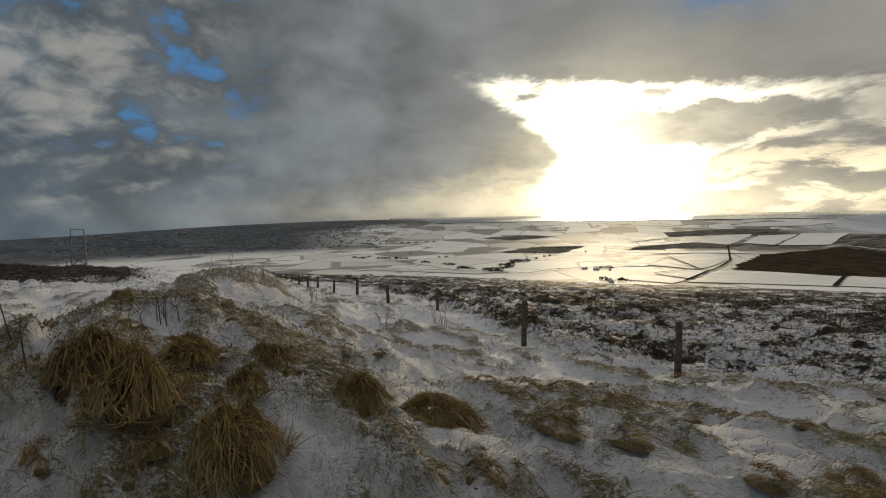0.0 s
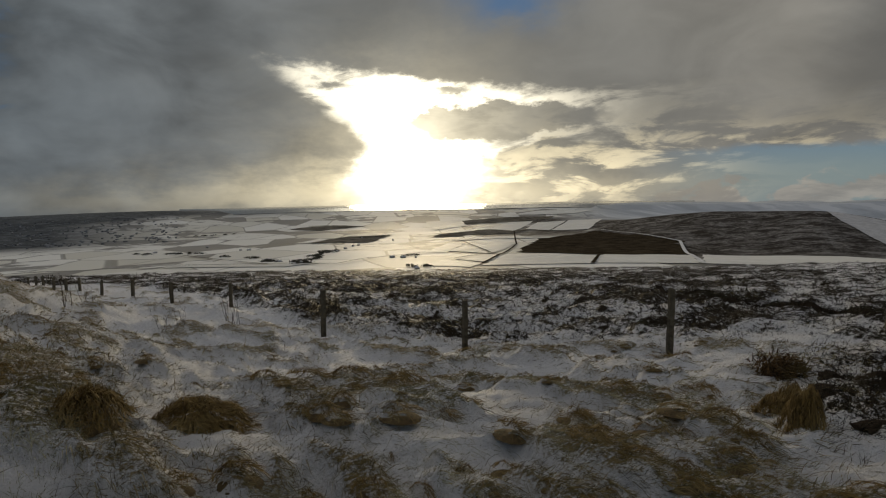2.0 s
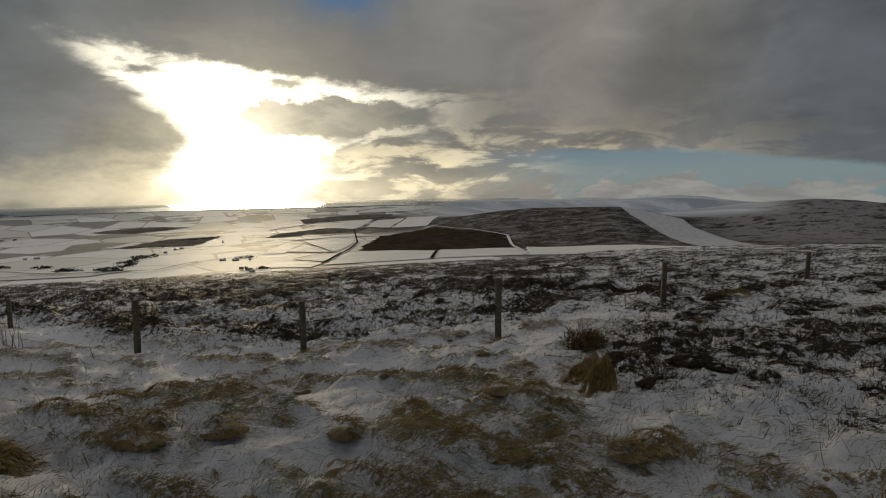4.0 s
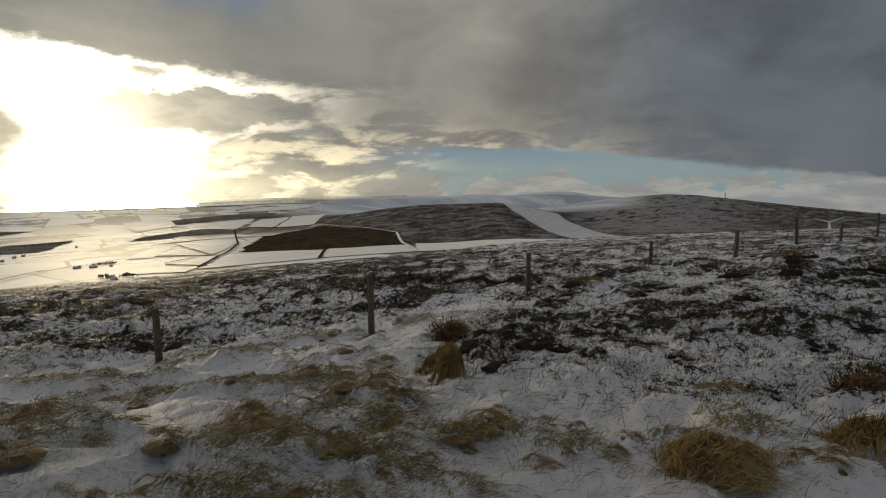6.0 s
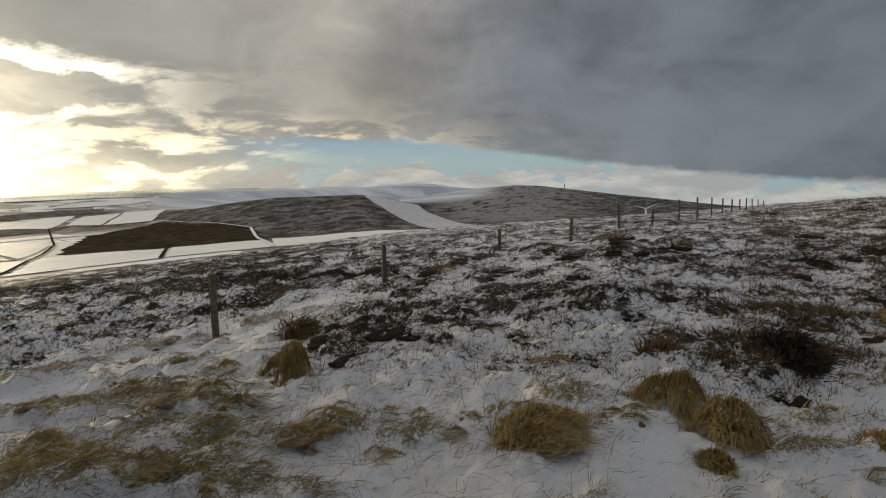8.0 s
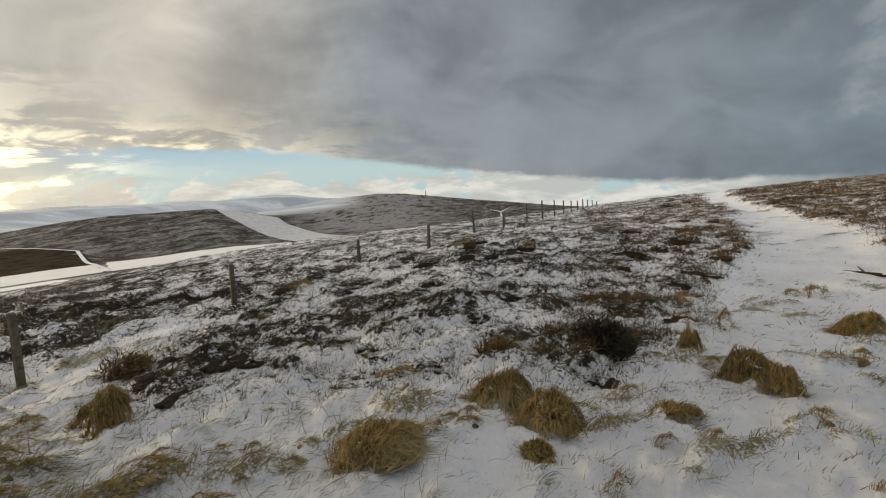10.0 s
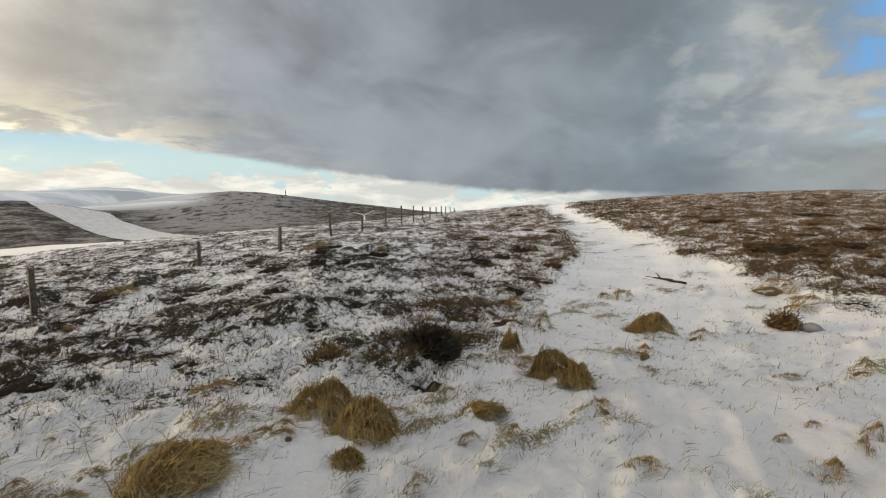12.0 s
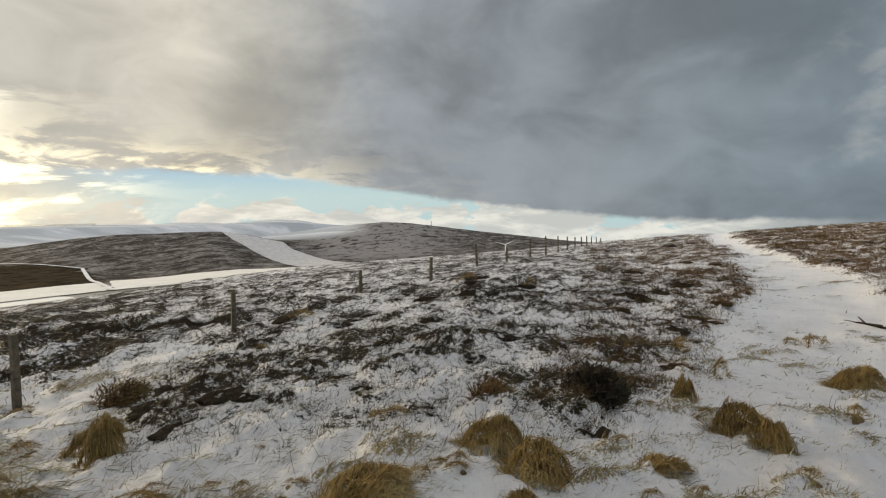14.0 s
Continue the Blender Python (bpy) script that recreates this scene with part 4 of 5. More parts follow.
def make_turbine(x, y, hub, rotor):
    home = new("wind_turbine")
    z = float(ground_z(x, y)) - 1
    home.matrix_world = pose(x, y, z, 0, 0, math.degrees(math.atan2(y, x)) + 90)
    high = hub - z
    bm = bmesh.new()
    tube(bm, (0, 0, 0), (0, 0, high), 1.5, 0.8, 12)
    part("tower", bm, WHITE, home)
    bm = bmesh.new()
    bmesh.ops.create_cube(bm, size=1.0, matrix=Matrix.Translation((0, 0.6, high + 0.3)) @ Matrix.Diagonal((1.8, 4.2, 1.8, 1)))
    bmesh.ops.bevel(bm, geom=bm.edges[:], offset=0.35, segments=2, affect="EDGES")
    part("nacelle", bm, WHITE, home)
    for turn in (75, -65, 195):
        bm = bmesh.new()
        q = radians(turn)
        d, s = Vector((math.sin(q), 0, math.cos(q))), Vector((math.cos(q), 0, -math.sin(q)))
        o = Vector((0, -1.9, high + 0.3))
        ring = [o + d * rotor * f + s * w for f, w in ((0.02, -0.5), (0.18, -0.95), (1.0, -0.2), (1.0, 0.12), (0.2, 0.55), (0.02, 0.5))]
        f = bm.faces.new([bm.verts.new(v) for v in ring])
        for v in [g for g in bmesh.ops.extrude_face_region(bm, geom=[f])["geom"] if isinstance(g, bmesh.types.BMVert)]:
            v.co.y += 0.35
        part("blade", bm, WHITE, home)
    tagged(home, "white three-bladed wind turbine standing on the far slope", "wind turbine")


make_lattice_tower(*polar(35.7, 75), EYE + 75 * math.tan(radians(-1.15)))
make_far_mast(*polar(-80.4, 3260), 40)
make_turbine(*polar(-88.7, 900), EYE + 900 * math.tan(radians(-3.95)), 19)

# ---- near cover ----
def blades_mesh(name, roots, ways, lengths, widths, droop, segments=3, seed=0, lean=None):
    """Many tapered blades in one mesh: each starts at its root along its way and bends with the wind and its weight."""
    rnd = np.random.RandomState(seed)
    n = len(roots)
    ways = ways / np.linalg.norm(ways, axis=1, keepdims=True)
    lean = WIND if lean is None else lean
    side = np.cross(ways, rnd.normal(size=(n, 3)))
    side /= np.linalg.norm(side, axis=1, keepdims=True) + 1e-9
    pos, d = roots.copy(), ways.copy()
    rows = []
    for k in range(segments + 1):
        f = k / segments
        w = (widths * (1 - f ** 1.5) + 0.0004)[:, None] / 2
        rows.append(np.stack([pos - side * w, pos + side * w], 1))
        d = d + (lean * 0.35 + np.array([0, 0, -1.0])) * (droop[:, None] / segments)
        d /= np.linalg.norm(d, axis=1, keepdims=True)
        pos = pos + d * (lengths / segments)[:, None]
    verts = np.stack(rows, 1).reshape(n, -1, 3)
    m = verts.shape[1]
    base = (np.arange(n) * m)[:, None]
    faces = [np.stack([base[:, 0] + 2 * k, base[:, 0] + 2 * k + 1, base[:, 0] + 2 * k + 3, base[:, 0] + 2 * k + 2], -1) for k in range(segments)]
    return mesh_from(name, verts.reshape(-1, 3), np.concatenate(faces))


def dome(name, wide, high, mat, seed, lumps=0.25):
    """A lumpy mound, open below, sunk a little into the ground."""
    n1, n2 = 8, 22
    verts = []
    for i in range(n1):
        f = i / (n1 - 1)
        for j in range(n2):
            a = j * math.tau / n2
            k = 1 + lumps * noise.noise(Vector((math.cos(a) * 1.3, math.sin(a) * 1.3, f * 1.5 + seed * 3.7))) + 0.5 * lumps * noise.noise(Vector((math.cos(a) * 4, math.sin(a) * 4, f * 5 + seed * 1.9)))
            r = wide / 2 * math.sin(f * math.pi / 2) ** 0.85 * k
            lean = 0.3 * high * math.cos(f * math.pi / 2)
            verts.append((r * math.cos(a) + 0.8 * lean, r * math.sin(a) - 0.6 * lean, high * (math.cos(f * math.pi / 2) ** 0.8) * k - 0.06))
    faces = [(i * n2 + j, (i + 1) * n2 + j, (i + 1) * n2 + (j + 1) % n2, i * n2 + (j + 1) % n2) for i in range(n1 - 1) for j in range(n2)]
    me = smooth_shade(mesh_from(name, np.array(verts), np.array(faces)))
    me.materials.append(mat)
    return me


def make_tussock(wide, high, seed, count=900, reach=0.6, blown=0.7, thick=0.005, locks=28, segments=5, leaf=None, oblong=1.25):
    """A mop of dead grass: a lumpy mound under locks of long blades that part at the crown and lie over, down the wind (local +x)."""
    rnd = np.random.RandomState(seed)
    home = new("grass_tussock")
    sx, sy = wide / 2 * oblong, wide / 2

    def rise(u, v):
        lump = 0.36 + 1.2 * fbm(u * 2.0 + seed * 1.7 + 40, v * 1.9 + seed * 0.9 + 40, 3, seed)
        return high * np.clip(1 - u * u - v * v, 0, 1) ** 0.8 * lump * (1 + 0.2 * u)

    n1, n2 = (9, 24) if high > 0.14 else (5, 12)
    f, q = np.meshgrid(np.linspace(0, 1.0, n1), np.arange(n2) * math.tau / n2, indexing="ij")
    f = np.sin(f * math.pi / 2)
    mu, mv = f * np.cos(q), f * np.sin(q)
    verts = np.stack([mu * sx * 0.84, mv * sy * 0.84, rise(mu, mv) * (0.90 if high > 0.14 else 0.45) - 0.06], -1).reshape(-1, 3)
    faces = [(i * n2 + j, (i + 1) * n2 + j, (i + 1) * n2 + (j + 1) % n2, i * n2 + (j + 1) % n2) for i in range(n1 - 1) for j in range(n2)]
    me = smooth_shade(mesh_from("mound", verts, np.array(faces)))
    me.materials.append(THATCH)
    new("mound", me).parent = home
    lr, lq = 0.92 * rnd.uniform(0, 1, locks) ** 0.55, rnd.uniform(0, math.tau, locks)
    lock = np.stack([lr * np.cos(lq) - 0.12, lr * np.sin(lq)], -1)
    aim = lock * 0.8 + np.array([blown, 0.0]) + rnd.normal(0, 0.55, (locks, 2))
    curl, loft = rnd.normal(0, 1.1, locks), rnd.uniform(0.0, 0.09, locks)
    pick = rnd.randint(0, locks, count)
    p = lock[pick] + rnd.normal(0, 0.13, (count, 2))
    d = aim[pick] / np.linalg.norm(aim[pick], axis=1, keepdims=True) + rnd.normal(0, 1, (count, 2)) * np.where(rnd.uniform(0, 1, (count, 1)) < 0.35, 0.95, 0.34)
    bend = curl[pick] + rnd.normal(0, 0.7, count)
    long = reach * rnd.uniform(0.4, 1.15, count) * np.where(rnd.uniform(0, 1, count) < 0.14, 1.9, 1.0)
    width = thick * rnd.uniform(0.6, 1.4, count)
    tip = rnd.uniform(-0.02, 0.05, count) * (0.4 + high) + (rnd.uniform(0, 1, count) < 0.06) * 0.10 * (0.3 + high)
    tilt = rnd.normal(0, 0.6, count)
    rows = []
    for k in range(segments + 1):
        s = k / segments
        d = d / np.linalg.norm(d, axis=1, keepdims=True)
        z = rise(p[:, 0], p[:, 1]) + loft[pick] * math.sin(s * 2.2) * (0.5 + high) + tip * s * s - 0.012 * (k == 0)
        c = np.stack([p[:, 0] * sx, p[:, 1] * sy, np.maximum(z, 0.004)], -1)
        w = (width * (1 - s ** 1.7) + 0.0006)[:, None] / 2
        side = np.stack([-d[:, 1], d[:, 0], tilt], -1)
        side /= np.linalg.norm(side, axis=1, keepdims=True)
        rows.append(np.stack([c - side * w, c + side * w], 1))
        d = d + np.stack([-d[:, 1], d[:, 0]], -1) * (bend / segments)[:, None] + np.array([0.25 * blown / segments, 0])
        p = p + d * (long / segments)[:, None]
    verts = np.stack(rows, 1).reshape(count, -1, 3)
    base = np.arange(count) * verts.shape[1]
    faces = np.concatenate([np.stack([base + 2 * k, base + 2 * k + 1, base + 2 * k + 3, base + 2 * k + 2], -1) for k in range(segments)])
    me = mesh_from("grass_mop", verts.reshape(-1, 3), faces)
    me.materials.append(leaf or STRAW)
    tagged(new("grass_mop", me), kind="stuff").parent = home
    return home


def set_down(home, x, y, turn=0.0, sink=0.0):
    home.matrix_world = pose(x, y, float(ground_z(x, y)) - sink, 0, 0, turn)
    return home


GOLD = "mound of long golden dead grass bent by the wind"
LEE = math.degrees(math.atan2(WIND[1], WIND[0]))
# x, y, width, height, turn from the lee, how far the wind lays it over
big = [(-1.84, 2.58, 0.36, 0.28, -20, 0.3), (-1.47, 2.36, 0.34, 0.34, 10, 0.3), (-1.04, 2.36, 0.46, 0.32, 0, 0.35), (-2.02, 2.95, 0.32, 0.20, 0, 0.4),
       (-1.66, 3.22, 0.34, 0.17, 0, 0.7), (-1.22, 3.45, 0.28, 0.14, 0, 0.8), (-1.16, 2.86, 0.24, 0.14, 0, 0.7), (-1.95, 3.75, 0.32, 0.15, 0, 0.8),
       (-0.55, 3.16, 0.36, 0.20, 0, 0.6), (-0.08, 3.66, 0.50, 0.25, 15, 0.6),
       (4.10, 2.50, 0.26, 0.36, 60, 0.5), (4.45, 2.85, 0.34, 0.30, 30, 0.6), (3.56, 0.20, 0.42, 0.15, 25, 1.0), (4.36, -0.50, 0.34, 0.24, -40, 0.5), (4.04, -0.82, 0.34, 0.30, -70, 0.4), (3.66, -0.72, 0.19, 0.10, -100, 0.8),
       (5.22, -2.56, 0.34, 0.42, -60, 0.4), (4.98, -2.66, 0.30, 0.26, -80, 0.6), (6.3, -2.42, 0.22, 0.28, 0, 0.4), (7.75, -5.0, 0.52, 0.32, -20, 0.7), (4.22, -1.66, 0.26, 0.11, -30, 0.8)]
for k, (x, y, w, h, turn, blown) in enumerate(big):
    home = make_tussock(w * 1.08, h * 0.66, 10 + k, int(800 + 8500 * w * w), 0.46, blown, 0.0050, int(26 + 90 * w))
    tagged(set_down(home, x, y, LEE + turn, 0.02), GOLD, "grass tussock", "grass tussocks")
protos = [make_tussock(0.55, 0.13, 60 + k, 200, 0.6, 1.0, 0.0075, 16, 3, None, 1.4) for k in range(6)]
small = [(-1.54, 9.2, 0.64, 0.27), (1.54, 4.3, 0.58, 0.21), (0.73, 4.79, 0.62, 0.23), (0.76, 3.2, 0.34, 0.12), (1.52, 4.34, 0.48, 0.21), (1.15, 3.13, 0.46, 0.15),
         (1.12, 4.67, 0.61, 0.25), (2.11, 2.35, 0.38, 0.16), (2.35, 2.83, 0.25, 0.12), (3.16, 4.46, 0.44, 0.25), (3.48, 3.74, 0.35, 0.2), (2.93, 2.7, 0.36, 0.16),
         (3.18, 2.43, 0.36, 0.25), (4.45, 3.73, 0.59, 0.26), (7.01, 6.77, 1.1, 0.3), (4.35, 8.98, 1.2, 0.3), (1.04, 2.35, 0.26, 0.1), (4.63, 3.82, 0.34, 0.27)]
small += [(3.24, 2.22, 0.22, 0.18), (2.91, 2.49, 0.26, 0.15), (4.8, 0.39, 0.45, 0.25), (3.45, 0.77, 0.31, 0.15), (3.25, 1.53, 0.48, 0.16), (3.04, 1.02, 0.36, 0.16),
          (2.18, 2.11, 0.33, 0.16), (2.62, 1.5, 0.21, 0.17), (2.98, 1.5, 0.22, 0.15), (1.89, 3.69, 0.5, 0.2), (7.35, -3.16, 0.36, 0.5), (4.18, -2.54, 0.28, 0.21),
          (9.09, -8.84, 1.3, 0.4), (5.28, -5.98, 0.39, 0.31), (5.14, -4.99, 0.35, 0.14), (3.26, -3.54, 0.38, 0.2), (3.7, -3.64, 0.2, 0.12), (3.89, -4.06, 0.19, 0.08)]
small += [(3.78, -1.47, 0.24, 0.16), (3.27, -1.09, 0.23, 0.23), (3.9, -0.29, 0.2, 0.12), (3.6, 0.46, 0.36, 0.18), (3.6, -4.27, 0.32, 0.21), (10.97, -5.76, 0.51, 0.32),
          (9.15, -3.25, 0.6, 0.3), (10.52, -9.46, 1.7, 0.4), (4.63, -1.44, 0.24, 0.14), (6.07, -3.88, 0.5, 0.21), (7.22, -5.45, 0.55, 0.23), (3.34, -2.43, 0.34, 0.15),
          (3.42, -3.98, 0.2, 0.17), (16.55, -1.04, 0.8, 0.6), (17.01, 0.91, 0.92, 0.7), (12.41, 4.63, 0.88, 0.4), (9.09, 3.91, 0.55, 0.27), (10.62, -5.97, 0.76, 0.5)]
for k, (x, y, w, h) in enumerate(small):
    home = copy_thing(protos[k % 6], pose(0, 0, 0))
    home.matrix_world = pose(x, y, float(ground_z(x, y)) - 0.01, 0, 0, LEE + random.uniform(-30, 30)) @ Matrix.Diagonal((w / 0.95, w / 0.95, max(h / 0.36, 0.35), 1))
    tagged(home, "low tuft of pale dead grass poking through the snow", "grass tuft", "grass tufts")
tuft_spots = random.Random(31)
placed = 0
while placed < 260:
    a, d = tuft_spots.uniform(-125, 40), 2.4 * (11 / 2.4) ** tuft_spots.random()
    x, y = polar(a, d)
    if tuft_spots.random() > float(turf_share(np.array([x]), np.array([y]))[0]) + 0.05 or float(heath_share(x, y, d, a)) > 0.6:
        continue
    w = 0.07 + 0.18 * tuft_spots.random() ** 1.7
    home = copy_thing(protos[placed % 6], pose(0, 0, 0))
    home.matrix_world = pose(x, y, float(ground_z(x, y)) - 0.01, 0, 0, LEE + tuft_spots.uniform(-30, 30)) @ Matrix.Diagonal((w / 0.62, w / 0.62, (0.25 + 0.9 * w) * tuft_spots.uniform(0.6, 1.2), 1))
    tagged(home, "low tuft of pale dead grass poking through the snow", "grass tuft", "grass tufts")
    placed += 1
for p in protos:
    for o in (*p.children, p):
        bpy.data.objects.remove(o)


def make_shrub(wide, high, seed, leaf=LING, count=1500, solid=0.34):
    """A springy clump of heather: many short twigs on uneven stems over a low dark mass."""
    rnd = np.random.RandomState(seed)
    home = new("heather_clump")
    mound = new("mound", dome("mound", wide * (0.5 + 0.5 * solid), high * solid, PEAT, seed, 0.6))
    mound.parent = home
    heads = 34
    hf, ha = rnd.uniform(0, 1, heads) ** 0.5, rnd.uniform(0, math.tau, heads)
    pick = rnd.randint(0, heads, count)
    hx, hy = wide * 0.46 * hf * np.cos(ha), wide * 0.40 * hf * np.sin(ha)
    hz = high * (0.85 - 0.75 * hf ** 1.6) * rnd.uniform(0.55, 1.1, heads)
    q = rnd.normal(0, 0.07, (count, 3)) * (0.5 + wide * 0.6)
    roots = np.stack([hx[pick], hy[pick], np.maximum(hz[pick] - 0.05, 0.0)], -1) + q
    roots[:, 2] = np.maximum(roots[:, 2], -0.03)
    ways = np.stack([q[:, 0] * 5, q[:, 1] * 5, np.full(count, 0.7)], -1) + rnd.normal(0, 0.4, (count, 3)) + WIND * 0.2
    me = blades_mesh("foliage", roots, ways, rnd.uniform(0.05, 0.15, count) * (0.6 + wide * 0.4), rnd.uniform(0.010, 0.023, count), rnd.uniform(0, 0.6, count), 1, seed)
    me.materials.append(leaf)
    twigs = tagged(new("foliage", me), kind="stuff")
    twigs.parent = home
    return home


for k, (x, y, w, h) in enumerate([(6.26, 4.21, 0.62, 0.30), (5.4, -0.43, 0.42, 0.2), (7.75, -7.2, 0.43, 0.26)]):
    tagged(set_down(make_shrub(w, h, 90 + k, FOX), x, y), "dark russet heather clump in thin snow", "heather", "heather clumps")
tagged(set_down(make_shrub(0.56, 0.25, 99, LING, 5200, 0.7), 5.72, -1.42), "black peaty heather hummock with no snow on it", "heather", "heather clumps")
ling = [make_shrub(1.0, 0.5, 100 + k, FOX if k == 2 else LING, 430) for k in range(3)]
shrubs = [(15.49, -3.79, 1.44, 0.8), (17.85, -5.85, 1.1, 0.7), (15.5, 2.56, 1.03, 0.5), (10.38, 1.02, 0.5, 0.4), (14.27, 0.62, 0.61, 0.4), (15.02, -0.15, 0.97, 0.45),
          (5.71, 0.93, 0.25, 0.22), (5.35, 1.82, 0.25, 0.18), (11.32, 2.9, 1.02, 0.45), (10.24, 4.14, 0.49, 0.37), (14.88, -13.28, 2.2, 0.7), (15.07, -15.81, 2.0, 0.8),
          (25.33, -18.66, 2.5, 0.8), (26.87, -25.72, 3.0, 0.8), (14.58, 0.72, 1.1, 0.6), (16.29, -0.85, 1.05, 0.7), (13.97, 1.67, 0.91, 0.55), (19.25, 0.77, 1.25, 0.7),
          (5.75, 2.82, 0.36, 0.21), (12.44, 4.92, 1.18, 0.5), (10.64, 4.43, 0.76, 0.38)]
for k, (x, y, w, h) in enumerate(shrubs):
    russet = math.atan2(y, x) < -0.62
    home = copy_thing(ling[2 if russet else k % 2], pose(0, 0, 0))
    home.matrix_world = pose(x, y, float(ground_z(x, y)) - 0.03, 0, 0, random.uniform(0, 360)) @ Matrix.Diagonal((w * 1.15, w * 0.9, h * 1.25, 1))
    tagged(home, "russet heather clump on the hillside" if russet else "dark heather clump rising out of thin snow", "heather", "heather clumps")
sprig_spots = random.Random(57)
placed = 0
while placed < 210:
    a, d = sprig_spots.uniform(-146, -42), 4.6 * (60 / 4.6) ** sprig_spots.random()
    x, y = polar(a, d)
    if float(heath_share(x, y, d, a)) < 0.5 or abs(d - 8) > 6 and a > -55 and sprig_spots.random() < 0.6:
        continue
    w = sprig_spots.uniform(0.16, 0.46) * (1 + d * 0.02)
    russet = a < -106
    home = copy_thing(ling[2 if russet and placed % 3 else placed % 2], pose(0, 0, 0))
    home.matrix_world = pose(x, y, float(ground_z(x, y)) - 0.03, 0, 0, sprig_spots.uniform(0, 360)) @ Matrix.Diagonal((w * sprig_spots.uniform(1.0, 1.7), w, w * sprig_spots.uniform(0.4, 0.75), 1))
    tagged(home, "russet heather clump on the hillside" if russet else "dark heather clump rising out of thin snow", "heather", "heather clumps")
    placed += 1
mat_spots = random.Random(77)
placed = 0
while placed < 75:
    a, d = mat_spots.uniform(-146, -103), 11 * (70 / 11) ** mat_spots.random()
    x, y = polar(a, d)
    if float(heath_share(x, y, d, a)) < 0.55:
        continue
    w = mat_spots.uniform(0.45, 1.0) * (0.7 + d * 0.014)
    home = copy_thing(ling[0 if placed % 4 == 0 else 2], pose(0, 0, 0))
    home.matrix_world = pose(x, y, float(ground_z(x, y)) - 0.03, 0, 0, mat_spots.uniform(0, 360)) @ Matrix.Diagonal((w * mat_spots.uniform(1.0, 1.6), w, w * mat_spots.uniform(0.5, 0.8), 1))
    tagged(home, "russet heather clump on the hillside", "heather", "heather clumps")
    placed += 1
for p in ling:
    for o in (*p.children, p):
        bpy.data.objects.remove(o)


def scatter(count, near, far, a_lo, a_hi, seed):
    """Places spread evenly in bearing and in the logarithm of distance."""
    rnd = np.random.RandomState(seed)
    r = near * (far / near) ** rnd.uniform(0, 1, count)
    a = np.radians(rnd.uniform(a_lo, a_hi, count))
    return -r * np.sin(a), r * np.cos(a), r, np.degrees(a), rnd


def make_grass_cover():
    x, y, r, a, rnd = scatter(150000, 1.7, 34, -146, 48, 7)
    share = 0.62 * turf_share(x, y) ** 1.4 * (1 - 0.6 * heath_share(x, y, r, a)) + 0.03 + 0.09 * smooth(a, -95, -60) * smooth(r, 9, 4)
    keep = rnd.uniform(0, 1, len(x)) < share
    x, y, r = x[keep], y[keep], r[keep]
    per = 4
    n = len(x) * per
    spread = np.repeat(np.clip(0.009 * r, 0.025, 0.25), per)
    gx, gy = np.repeat(x, per) + rnd.normal(0, 1, n) * spread, np.repeat(y, per) + rnd.normal(0, 1, n) * spread
    roots = np.stack([gx, gy, ground_z(gx, gy) - 0.01], -1)
    lock = np.repeat(rnd.normal(0, 0.35, (len(x), 3)), per, axis=0)
    ways = WIND * rnd.uniform(0.5, 1.4, (n, 1)) + np.array([0, 0, 0.45]) + lock + rnd.normal(0, 0.22, (n, 3))
    size = rnd.uniform(0.06, 0.20, n) * np.clip(0.75 + np.repeat(r, per) * 0.03, 0.8, 1.5)
    thick = np.clip(np.repeat(r, per) * 0.0013, 0.0034, 0.022) * rnd.uniform(0.6, 1.3, n)
    me = blades_mesh("grass_cover", roots, ways, size, thick, rnd.uniform(0.5, 1.8, n), 2, 8)
    me.materials.append(WISP)
    tagged(new("grass_cover", me), "wind-combed dead grass showing through thin snow", "grass", kind="stuff")


def make_short_grass():
    """Short stubbly blades standing through thin snow, in streaks along the wind."""
    x, y, r, a, rnd = scatter(105000, 1.7, 13, -140, 48, 43)
    share = 0.55 * smooth(turf_noise(x, y), -0.13, 0.01) * (1 - 0.8 * heath_share(x, y, r, a)) * (0.45 + 0.55 * smooth(a, -100, -60)) + 0.02
    keep = rnd.uniform(0, 1, len(x)) < share
    x, y, r = x[keep], y[keep], r[keep]
    per = 5
    n = len(x) * per
    spread = np.repeat(np.clip(0.007 * r, 0.015, 0.09), per)
    gx, gy = np.repeat(x, per) + rnd.normal(0, 1, n) * spread, np.repeat(y, per) + rnd.normal(0, 1, n) * spread
    roots = np.stack([gx, gy, ground_z(gx, gy) - 0.008], -1)
    ways = WIND * 0.45 + np.array([0, 0, 0.8]) + rnd.normal(0, 0.3, (n, 3))
    thick = np.clip(np.repeat(r, per) * 0.0012, 0.003, 0.012) * rnd.uniform(0.6, 1.3, n)
    me = blades_mesh("short_grass", roots, ways, rnd.uniform(0.025, 0.075, n), thick, rnd.uniform(0.2, 0.9, n), 1, 44)
    me.materials.append(WISP)
    tagged(new("short_grass", me), "short olive grass blades poking through thin snow", "grass", kind="stuff")


